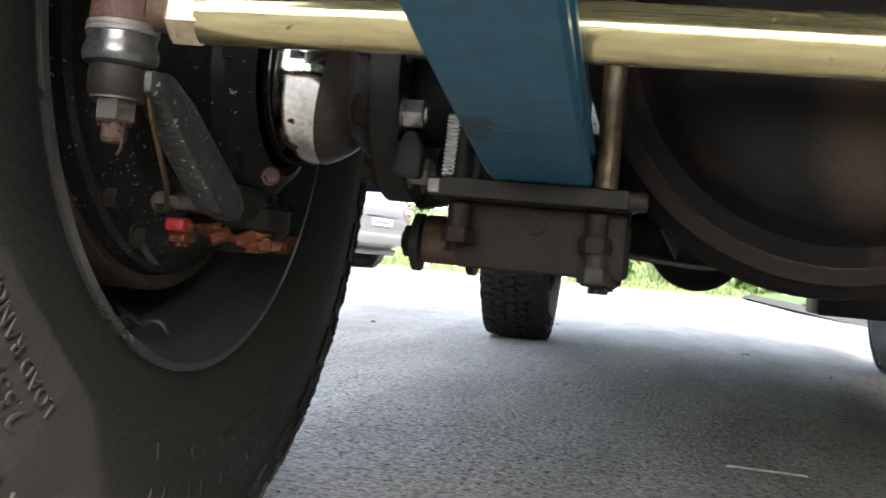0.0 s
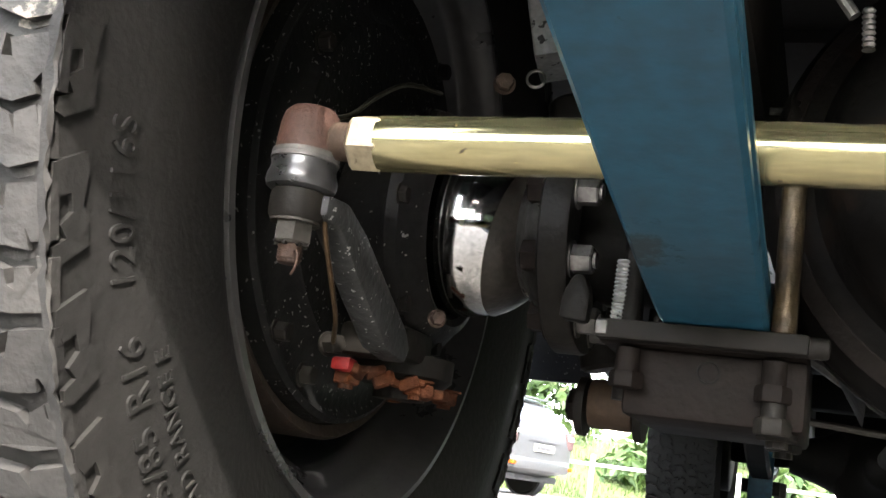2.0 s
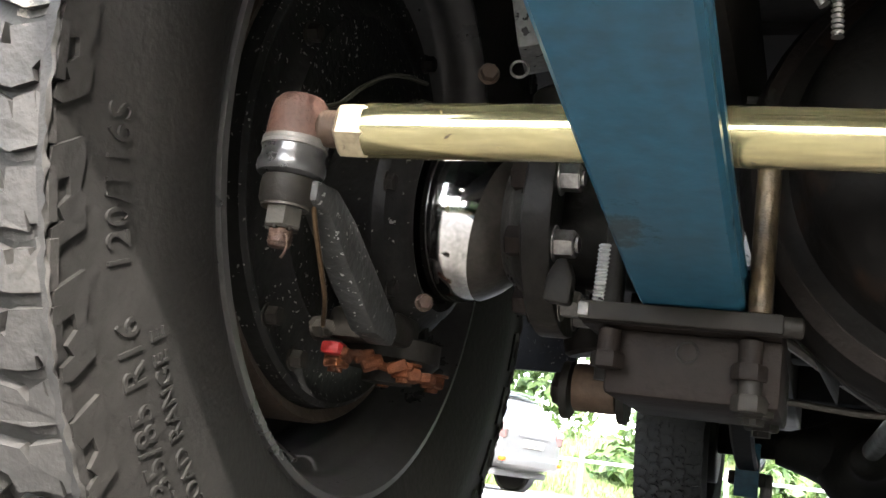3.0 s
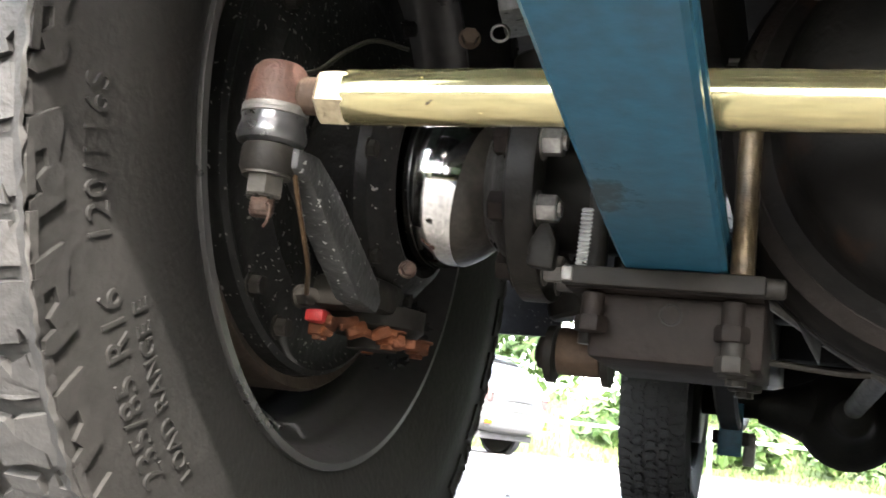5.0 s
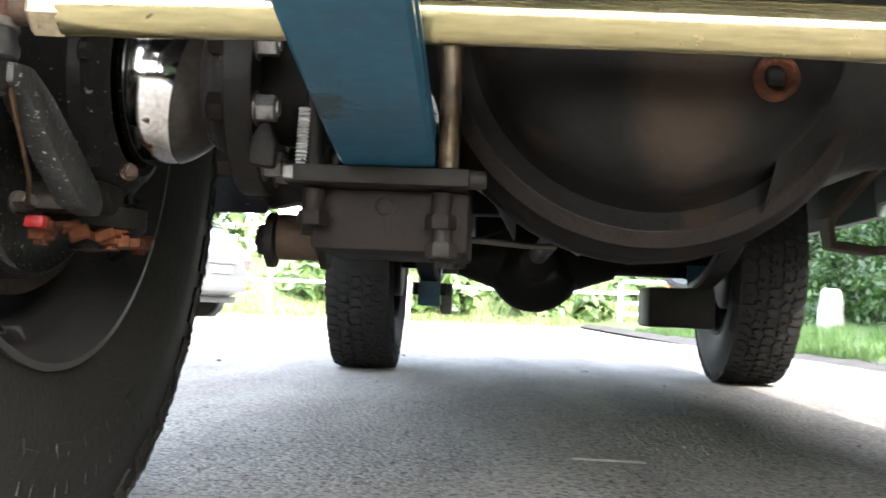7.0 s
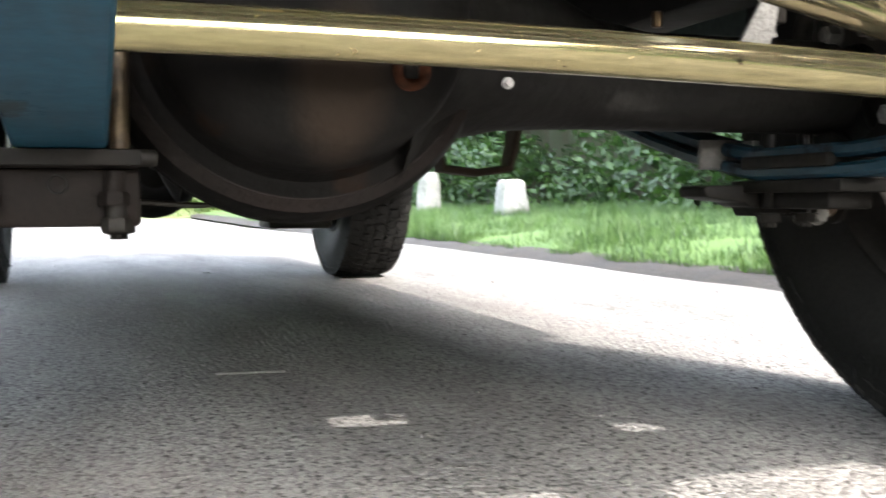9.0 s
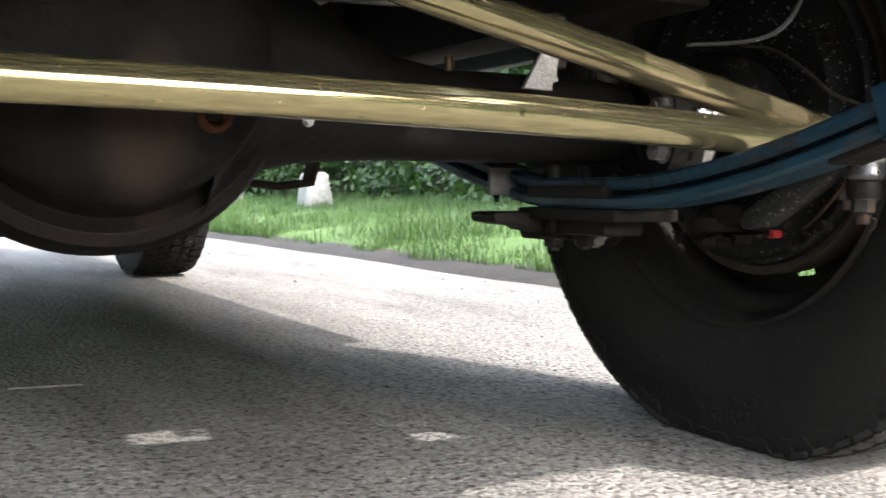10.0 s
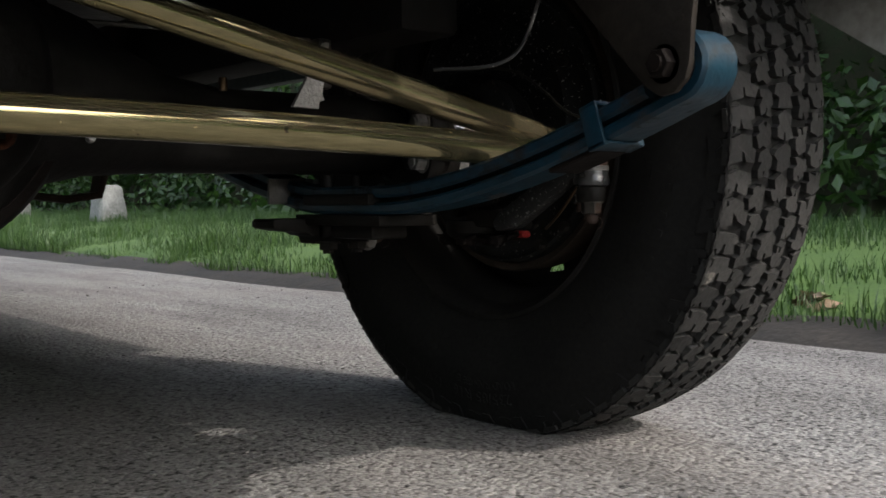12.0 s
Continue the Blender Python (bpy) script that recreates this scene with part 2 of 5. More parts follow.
# ---- mesh helpers ----
def part(name, bm, material, parent=None, label="", smooth=True, m=None):
    """Links a bmesh as one mesh object under a thing or a part."""
    me = bpy.data.meshes.new(name)
    if smooth:
        for f in bm.faces:
            f.smooth = True
        for e in bm.edges:
            if len(e.link_faces) == 2 and e.calc_face_angle(0.0) > 0.6:
                e.smooth = False
    bm.to_mesh(me)
    bm.free()
    me.materials.append(material)
    ob = new(name, me)
    if parent is not None:
        ob.parent = parent
    if m is not None:
        ob.matrix_basis = m
    if label:
        tagged(ob, label)
    return ob


def add_box(bm, c, s, rot=None, bevel=0.0):
    g = bmesh.ops.create_cube(bm, size=1.0)
    vs = g["verts"]
    bmesh.ops.scale(bm, vec=s, verts=vs)
    if bevel:
        es = list({e for v in vs for e in v.link_edges})
        r = bmesh.ops.bevel(bm, geom=es, offset=bevel, segments=2, affect='EDGES', profile=0.5)
        vs = list({v for f in r["faces"] for v in f.verts} | {v for v in vs if v.is_valid})
    if rot is not None:
        bmesh.ops.rotate(bm, cent=(0, 0, 0), matrix=rot, verts=vs)
    bmesh.ops.translate(bm, vec=c, verts=vs)
    return vs


def box(c, s, rot=None, bevel=0.003):
    bm = bmesh.new()
    add_box(bm, c, s, rot, bevel)
    return bm


def frame_to(d):
    """The turn that takes z to the way d."""
    return Vector(d).to_track_quat('Z', 'Y').to_matrix()


def add_lathe(bm, profile, seg=32, origin=(0, 0, 0), axis=(0, 0, 1), sweep=2 * math.pi, start=0.0, ends=True):
    """Turns rows of (radius, height) about an axis."""
    rot, o = frame_to(axis), Vector(origin)
    closed = abs(sweep - 2 * math.pi) < 1e-6
    n = seg if closed else seg + 1
    rings = []
    for r, h in profile:
        ring = []
        for i in range(n):
            a = start + sweep * i / seg
            ring.append(bm.verts.new(o + rot @ Vector((r * math.cos(a), r * math.sin(a), h))))
        rings.append(ring)
    for a, b in zip(rings, rings[1:]):
        for i in range(n if closed else n - 1):
            j = (i + 1) % n
            bm.faces.new((a[i], a[j], b[j], b[i]))
    if ends and closed:
        for ring, flip in ((rings[0], True), (rings[-1], False)):
            if profile[0 if flip else -1][0] > 1e-5:
                bm.faces.new(ring[::-1] if flip else ring)
    return bm


def lathe(profile, seg=32, origin=(0, 0, 0), axis=(0, 0, 1), **kw):
    bm = bmesh.new()
    add_lathe(bm, profile, seg, origin, axis, **kw)
    bmesh.ops.recalc_face_normals(bm, faces=bm.faces)
    return bm


def add_rod(bm, a, b, r, seg=16, bevel=0.0):
    a, b = Vector(a), Vector(b)
    h = (b - a).length
    p = [(r, 0), (r, h)] if not bevel else [(r - bevel, 0), (r, bevel), (r, h - bevel), (r - bevel, h)]
    return add_lathe(bm, p, seg, a, b - a)


def rod(a, b, r, seg=16, bevel=0.0):
    bm = bmesh.new()
    add_rod(bm, a, b, r, seg, bevel)
    bmesh.ops.recalc_face_normals(bm, faces=bm.faces)
    return bm


def smooth_path(pts, steps=6):
    """A Catmull-Rom line through the points."""
    pts = [Vector(p) for p in pts]
    q = [2 * pts[0] - pts[1], *pts, 2 * pts[-1] - pts[-2]]
    out = []
    for i in range(1, len(q) - 2):
        for k in range(steps):
            t = k / steps
            a, b, c, d = q[i - 1:i + 3]
            out.append(0.5 * (2 * b + (c - a) * t + (2 * a - 5 * b + 4 * c - d) * t * t + (3 * b - a - 3 * c + d) * t ** 3))
    return out + [pts[-1]]


def add_tube(bm, pts, r, seg=8, steps=6):
    line = smooth_path(pts, steps)
    rings = []
    up = Vector((0.13, 0.21, 0.97))
    for i, p in enumerate(line):
        d = (line[min(i + 1, len(line) - 1)] - line[max(i - 1, 0)]).normalized()
        u = d.cross(up).normalized()
        v = u.cross(d)
        rings.append([bm.verts.new(p + r * (math.cos(2 * math.pi * k / seg) * u + math.sin(2 * math.pi * k / seg) * v)) for k in range(seg)])
    for a, b in zip(rings, rings[1:]):
        for k in range(seg):
            j = (k + 1) % seg
            bm.faces.new((a[k], a[j], b[j], b[k]))
    bm.faces.new(rings[0][::-1])
    bm.faces.new(rings[-1])


def tube(pts, r, seg=8, steps=6):
    bm = bmesh.new()
    add_tube(bm, pts, r, seg, steps)
    bmesh.ops.recalc_face_normals(bm, faces=bm.faces)
    return bm


def add_hex(bm, c, axis, r, h, bevel=0.12):
    """A six-sided nut or bolt head, its outer edges turned off."""
    k = r * bevel
    add_lathe(bm, [(r, 0), (r, h - k), (r - k, h)], 6, c, axis)


def hexhead(c, axis, r, h, shank=0.0):
    bm = bmesh.new()
    add_lathe(bm, [(r * 1.25, -h * 0.18), (r * 1.25, 0)], 20, c, axis)
    add_hex(bm, c, axis, r, h)
    if shank:
        a = Vector(axis).normalized()
        add_rod(bm, Vector(c) + a * h, Vector(c) + a * (h + shank), r * 0.55, 10)
    bmesh.ops.recalc_face_normals(bm, faces=bm.faces)
    return bm


def ribbon(line, width, thick, across=(1, 0, 0), bevel=0.25):
    """A flat bar of that width and thickness bent along a line in the y-z plane."""
    bm = bmesh.new()
    w = Vector(across)
    line = [Vector(p) for p in line]
    b = thick * bevel
    sec = [(-width / 2 + b, -thick / 2), (width / 2 - b, -thick / 2), (width / 2, -thick / 2 + b), (width / 2, thick / 2 - b),
           (width / 2 - b, thick / 2), (-width / 2 + b, thick / 2), (-width / 2, thick / 2 - b), (-width / 2, -thick / 2 + b)]
    rings = []
    for i, p in enumerate(line):
        d = (line[min(i + 1, len(line) - 1)] - line[max(i - 1, 0)]).normalized()
        nrm = w.cross(d).normalized()
        rings.append([bm.verts.new(p + w * a + nrm * c) for a, c in sec])
    k = len(sec)
    for a, c in zip(rings, rings[1:]):
        for i in range(k):
            bm.faces.new((a[i], a[(i + 1) % k], c[(i + 1) % k], c[i]))
    bm.faces.new(rings[0][::-1])
    bm.faces.new(rings[-1])
    bmesh.ops.recalc_face_normals(bm, faces=bm.faces)
    return bm


def prism(outline, z0, z1, plane="xy", bevel=0.0):
    """An outline (rows of two numbers) drawn out between two heights across its plane."""
    bm = bmesh.new()
    def at(u, v, w):
        return {"xy": (u, v, w), "xz": (u, w, v), "yz": (w, u, v)}[plane]
    lo = [bm.verts.new(at(u, v, z0)) for u, v in outline]
    hi = [bm.verts.new(at(u, v, z1)) for u, v in outline]
    n = len(outline)
    bm.faces.new(lo[::-1])
    bm.faces.new(hi)
    for i in range(n):
        bm.faces.new((lo[i], lo[(i + 1) % n], hi[(i + 1) % n], hi[i]))
    bmesh.ops.recalc_face_normals(bm, faces=bm.faces)
    if bevel:
        bmesh.ops.bevel(bm, geom=list(bm.edges), offset=bevel, segments=2, affect='EDGES', profile=0.5)
    return bm

# ---- ground ----
def value_noise(x, y, s, k=0):
    return noise.noise(Vector((x * s, y * s, 7.3 * k)))


def asphalt_material():
    m = bpy.data.materials.new("coarse_grey_asphalt")
    m.use_nodes = True
    n, ln = m.node_tree.nodes, m.node_tree.links
    b = n["Principled BSDF"]
    co = n.new("ShaderNodeTexCoord")
    vor = n.new("ShaderNodeTexVoronoi")
    vor.inputs["Scale"].default_value = 140
    ln.new(co.outputs["Object"], vor.inputs["Vector"])
    vor2 = n.new("ShaderNodeTexVoronoi")
    vor2.inputs["Scale"].default_value = 320
    ln.new(co.outputs["Object"], vor2.inputs["Vector"])
    big = n.new("ShaderNodeTexNoise")
    big.inputs["Scale"].default_value = 2.2
    big.inputs["Detail"].default_value = 8
    ln.new(co.outputs["Object"], big.inputs[0])
    mid = n.new("ShaderNodeTexNoise")
    mid.inputs["Scale"].default_value = 95
    mid.inputs["Detail"].default_value = 5
    ln.new(co.outputs["Object"], mid.inputs[0])
    ramp = n.new("ShaderNodeValToRGB")
    e = ramp.color_ramp.elements
    e[0].position, e[0].color = 0.0, (0.040, 0.039, 0.0375, 1)
    e[1].position, e[1].color = 1.0, (0.222, 0.215, 0.203, 1)
    mixv = n.new("ShaderNodeMix")
    mixv.data_type = 'RGBA'
    mixv.inputs[0].default_value = 0.5
    ln.new(vor.outputs["Color"], mixv.inputs[6])
    ln.new(vor2.outputs["Color"], mixv.inputs[7])
    bw = n.new("ShaderNodeRGBToBW")
    ln.new(mixv.outputs[2], bw.inputs[0])
    ln.new(bw.outputs[0], ramp.inputs[0])
    pits = n.new("ShaderNodeMapRange")
    pits.inputs[1].default_value, pits.inputs[2].default_value = 0.37, 0.45
    pits.inputs[3].default_value, pits.inputs[4].default_value = 0.28, 1.0
    ln.new(mid.outputs[0], pits.inputs[0])
    pm = n.new("ShaderNodeMix")
    pm.data_type = 'RGBA'
    pm.blend_type = 'MULTIPLY'
    pm.inputs[0].default_value = 1
    ln.new(ramp.outputs[0], pm.inputs[6])
    ln.new(pits.outputs[0], pm.inputs[7])
    dirt = n.new("ShaderNodeMix")
    dirt.data_type = 'RGBA'
    dr = n.new("ShaderNodeMapRange")
    dr.inputs[1].default_value, dr.inputs[2].default_value = 0.45, 0.75
    dr.inputs[4].default_value = 0.5
    ln.new(big.outputs[0], dr.inputs[0])
    ln.new(dr.outputs[0], dirt.inputs[0])
    ln.new(pm.outputs[2], dirt.inputs[6])
    dirt.inputs[7].default_value = (0.152, 0.138, 0.127, 1)
    mp = n.new("ShaderNodeMapping")
    mp.inputs["Scale"].default_value = (4.5, 0.9, 1)
    ln.new(co.outputs["Object"], mp.inputs[0])
    lane = n.new("ShaderNodeTexNoise")
    lane.inputs["Scale"].default_value = 1.0
    lane.inputs["Detail"].default_value = 6
    lane.inputs["Roughness"].default_value = 0.6
    ln.new(mp.outputs[0], lane.inputs[0])
    worn = n.new("ShaderNodeMapRange")
    worn.inputs[1].default_value, worn.inputs[2].default_value = 0.36, 0.62
    worn.inputs[3].default_value, worn.inputs[4].default_value = 0.80, 1.18
    ln.new(lane.outputs[0], worn.inputs[0])
    lm = n.new("ShaderNodeMix")
    lm.data_type = 'RGBA'
    lm.blend_type = 'MULTIPLY'
    lm.inputs[0].default_value = 1
    ln.new(dirt.outputs[2], lm.inputs[6])
    ln.new(worn.outputs[0], lm.inputs[7])
    ln.new(lm.outputs[2], b.inputs["Base Color"])
    b.inputs["Roughness"].default_value = 0.78
    b.inputs["Specular IOR Level"].default_value = 0.02
    add = n.new("ShaderNodeMath")
    add.operation = 'ADD'
    ln.new(vor.outputs["Distance"], add.inputs[0])
    ln.new(mid.outputs[0], add.inputs[1])
    bp = n.new("ShaderNodeBump")
    bp.inputs["Strength"].default_value = 1.0
    bp.inputs["Distance"].default_value = 0.0028
    bp.invert = True
    ln.new(add.outputs[0], bp.inputs["Height"])
    ln.new(bp.outputs[0], b.inputs["Normal"])
    return m


ASPHALT = asphalt_material()
SOIL = mat("damp_soil", (0.012, 0.0105, 0.009), 0.95, 0, (0.026, 0.022, 0.018), 8, 60, 1.0, (0.07, 0.065, 0.055), 45, 0.70)
GRASSBED = mat("turf", (0.030, 0.062, 0.012), 0.95, 0, (0.055, 0.092, 0.022), 3, 60, 0.8)


def leaf_material(name, c1, c2, light=0.35):
    m = bpy.data.materials.new(name)
    m.use_nodes = True
    n, ln = m.node_tree.nodes, m.node_tree.links
    b = n["Principled BSDF"]
    geo = n.new("ShaderNodeNewGeometry")
    mix = n.new("ShaderNodeMix")
    mix.data_type = 'RGBA'
    mix.inputs[6].default_value, mix.inputs[7].default_value = (*c1, 1), (*c2, 1)
    ln.new(geo.outputs["Random Per Island"], mix.inputs[0])
    ln.new(mix.outputs[2], b.inputs["Base Color"])
    b.inputs["Roughness"].default_value = 0.5
    tr = n.new("ShaderNodeBsdfTranslucent")
    ln.new(mix.outputs[2], tr.inputs[0])
    ms = n.new("ShaderNodeMixShader")
    ms.inputs[0].default_value = light
    ln.new(b.outputs[0], ms.inputs[1])
    ln.new(tr.outputs[0], ms.inputs[2])
    ln.new(ms.outputs[0], n["Material Output"].inputs[0])
    return m


GRASS = leaf_material("grass_blades", (0.010, 0.038, 0.004), (0.035, 0.073, 0.010))
LEAVES = leaf_material("hedge_leaves", (0.009, 0.036, 0.005), (0.034, 0.075, 0.011), 0.4)
# far leaves: the hedge's greens lightened, sunlight put into the colour
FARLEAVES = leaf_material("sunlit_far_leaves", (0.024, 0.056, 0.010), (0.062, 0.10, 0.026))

EDGE_X = 1.55


def edge_at(y):
    return EDGE_X + 0.035 * value_noise(0, y, 0.8) + 0.02 * value_noise(3, y, 4.0)


def sheet(name, xs, ys, height, material, label):
    bm = bmesh.new()
    grid = [[bm.verts.new((x(y) if callable(x) else x, y, height(x(y) if callable(x) else x, y))) for x in xs] for y in ys]
    for a, b in zip(grid, grid[1:]):
        for i in range(len(xs) - 1):
            bm.faces.new((a[i], a[i + 1], b[i + 1], b[i]))
    return tagged(part(name, bm, material), label, name, kind="structure")


def verge_height(x, y):
    d = max(0.0, x - EDGE_X)
    return min(d * 0.12, 0.05) + min(0.10, 0.045 * d) + 0.012 * value_noise(x, y, 3.0)


near_ys = [-60, -20, -8] + [-3 + 0.1 * i for i in range(230)] + [24, 40, 120]
far_xs = [-900, -300, -60, -20]
sheet("ground", [-1500, -300, -40, 40, 300, 1500], [-1500, -300, -40, 40, 300, 1500], lambda x, y: -0.35, GRASSBED, "grassy ground reaching far round the road")
def road_height(x, y):
    k = min(1.0, max(0.0, (y - 5.0) / 8.0))
    return 0.004 * value_noise(x, y, 0.7) * (abs(x) > 0.9) - 0.048 * k * k * (3 - 2 * k)


sheet("road", [-60, -20, -8, -4, -2, -1, 0, 1] + [edge_at], near_ys, road_height, ASPHALT, "coarse sunlit grey asphalt road with worn aggregate")
sheet("verge", [lambda y: edge_at(y) - 0.06, lambda y: edge_at(y) + 0.02, lambda y: edge_at(y) + 0.12, lambda y: edge_at(y) + 0.15], near_ys,
      lambda x, y: -0.02 if x < edge_at(y) - 0.03 else verge_height(x, y) + 0.012, SOIL, "dark soil strip between the road and the grass")
sheet("turf", [lambda y: edge_at(y) + 0.14, lambda y: edge_at(y) + 0.16, 1.85, 2.0, 2.4, 3, 4, 5, 7, 12, 60], near_ys,
      lambda x, y: verge_height(x, y) + (0.012 if x > edge_at(y) + 0.15 else 0.0), GRASSBED, "green turf of the road verge")


# ---- the off-road vehicle ----
vehicle = tagged(new("off_road_vehicle"), "old leaf-sprung off-road vehicle with blue springs parked on asphalt", "vehicle")
HUB_Z = 0.392
HALF_TRACK = 0.626
AXLE_Z = 0.388

TYRE_SIDE = [(0.230, 0.077), (0.234, 0.082), (0.240, 0.0865), (0.250, 0.0910), (0.265, 0.0955), (0.285, 0.1005), (0.308, 0.1035), (0.325, 0.1018), (0.340, 0.0990), (0.357, 0.0955), (0.370, 0.0932), (0.379, 0.0922), (0.3845, 0.0918)]


def side_x(r):
    for (r0, x0), (r1, x1) in zip(TYRE_SIDE, TYRE_SIDE[1:]):
        if r0 <= r <= r1:
            return x0 + (x1 - x0) * (r - r0) / (r1 - r0)
    return TYRE_SIDE[-1][1]


def on_wheel(r, ang, x):
    """A place on a wheel about the x axis; ang runs clockwise from the top as seen from +x."""
    return Vector((x, r * math.sin(ang), r * math.cos(ang)))


def add_patch(bm, outline, lo, hi):
    """A raised patch: outline rows (u, v) carried by the functions lo and hi to its foot and top."""
    a = [bm.verts.new(lo(u, v)) for u, v in outline]
    b = [bm.verts.new(hi(u, v)) for u, v in outline]
    n = len(outline)
    bm.faces.new(b)
    for i in range(n):
        bm.faces.new((a[i], a[(i + 1) % n], b[(i + 1) % n], b[i]))


PITCHES = 38
PITCH = 2 * math.pi / PITCHES


def tread_mesh():
    """Interlocking all-terrain blocks with notches and slits, two to a pitch in each row, and low ledges between the shoulder blocks."""
    bm = bmesh.new()
    rnd = random.Random(4)
    crown = lambda x: 0.3925 - 0.35 * x * x - 60.0 * x ** 4
    big = [(0.0945, 0.05), (0.077, 0.0), (0.058, 0.07), (0.055, 0.19), (0.062, 0.24), (0.060, 0.40), (0.0755, 0.345), (0.0765, 0.22), (0.0785, 0.22), (0.0785, 0.35), (0.086, 0.38), (0.0865, 0.29), (0.0885, 0.29), (0.0885, 0.39), (0.0945, 0.41)]
    small = [(0.0945, 0.51), (0.087, 0.485), (0.0865, 0.60), (0.0845, 0.60), (0.0850, 0.475), (0.076, 0.44), (0.061, 0.49), (0.059, 0.64), (0.051, 0.70), (0.054, 0.90), (0.069, 0.865), (0.0705, 0.72), (0.0725, 0.72), (0.0730, 0.88), (0.0945, 0.94)]
    inner = ([(0.024, 0.06), (0.034, 0.02), (0.036, 0.12), (0.038, 0.12), (0.0385, 0.0), (0.051, 0.08), (0.0485, 0.17), (0.054, 0.24), (0.051, 0.41), (0.041, 0.36), (0.033, 0.43), (0.021, 0.39), (0.028, 0.27), (0.022, 0.20)],
             [(0.020, 0.58), (0.029, 0.49), (0.046, 0.51), (0.047, 0.62), (0.041, 0.68), (0.047, 0.76), (0.046, 0.93), (0.036, 0.88), (0.0355, 0.77), (0.0335, 0.77), (0.033, 0.89), (0.022, 0.93), (0.026, 0.80), (0.018, 0.72)])
    middle = ([(-0.015, 0.05), (0.0, -0.04), (0.014, 0.06), (0.011, 0.18), (0.016, 0.26), (0.013, 0.38), (0.002, 0.44), (0.001, 0.30), (-0.001, 0.30), (-0.002, 0.43), (-0.018, 0.36), (-0.011, 0.22)],
              [(-0.014, 0.56), (-0.003, 0.52), (0.013, 0.56), (0.018, 0.70), (0.010, 0.76), (0.013, 0.88), (-0.001, 0.94), (-0.015, 0.87), (-0.012, 0.75), (-0.017, 0.68)])
    floor = lambda x, a: on_wheel(0.378, a, x)

    def block(poly, side, start, rough=0.0013):
        rise = rnd.uniform(-0.0012, 0.0004)
        pts = [(side * (x + rnd.gauss(0, rough)), start + side * da * PITCH + rnd.gauss(0, rough) / 0.39) for x, da in poly]
        add_patch(bm, pts, floor, lambda x, a: on_wheel(crown(x) + rise, a, x))
    for i in range(PITCHES):
        a0 = i * PITCH
        for side, off in ((1, 0.0), (-1, 0.5 * PITCH)):
            for poly in (big, small):
                block(poly, side, a0 + off)
            for poly in inner:
                block([(0.0215 + (x - 0.018) * 0.84, da + 0.24) for x, da in poly], side, a0 + off)
            for da in (-0.075, 0.372):
                ledge = [(side * x, a0 + off + side * (v + da) * PITCH) for x, v in ((0.092, 0.05), (0.077, 0.0), (0.062, 0.05), (0.062, 0.10), (0.077, 0.06), (0.092, 0.11))]
                add_patch(bm, ledge, floor, lambda x, a: on_wheel(0.3825, a, x))
        for poly in middle:
            block(poly, 1, a0 + 0.12 * PITCH)
    bmesh.ops.recalc_face_normals(bm, faces=bm.faces)
    return bm


def lug_mesh():
    """Stepped S-shaped lugs standing on both side walls below the shoulder: blocks joined by a narrow link."""
    bm = bmesh.new()
    blocks = [[(0.05, 0.13), (0.95, 0.0), (1.0, 0.17), (0.62, 0.26), (0.55, 0.38), (0.18, 0.42), (0.0, 0.28)],
              [(0.62, 0.26), (1.0, 0.17), (0.85, 0.50), (0.60, 0.55), (0.55, 0.38)],
              [(0.60, 0.55), (0.85, 0.50), (1.0, 0.55), (1.0, 0.86), (0.42, 0.78), (0.25, 0.66)],
              [(0.42, 0.78), (1.0, 0.86), (0.25, 1.0), (0.0, 0.97), (0.05, 0.84)]]
    blocks = [[(0.3823 - 0.0203 * u, 0.795 * (1 - v)) for u, v in b] for b in blocks]
    for s in (1, -1):
        lo = lambda r, a: on_wheel(r, a, s * (side_x(r) - 0.001))
        hi = lambda r, a: on_wheel(r, a, s * (side_x(r) + 0.0026))
        for i in range(PITCHES):
            for shape in blocks:
                add_patch(bm, [(r, (i + s * (da + 0.352)) * PITCH) for r, da in shape], lo, hi)
    bmesh.ops.recalc_face_normals(bm, faces=bm.faces)
    return bm


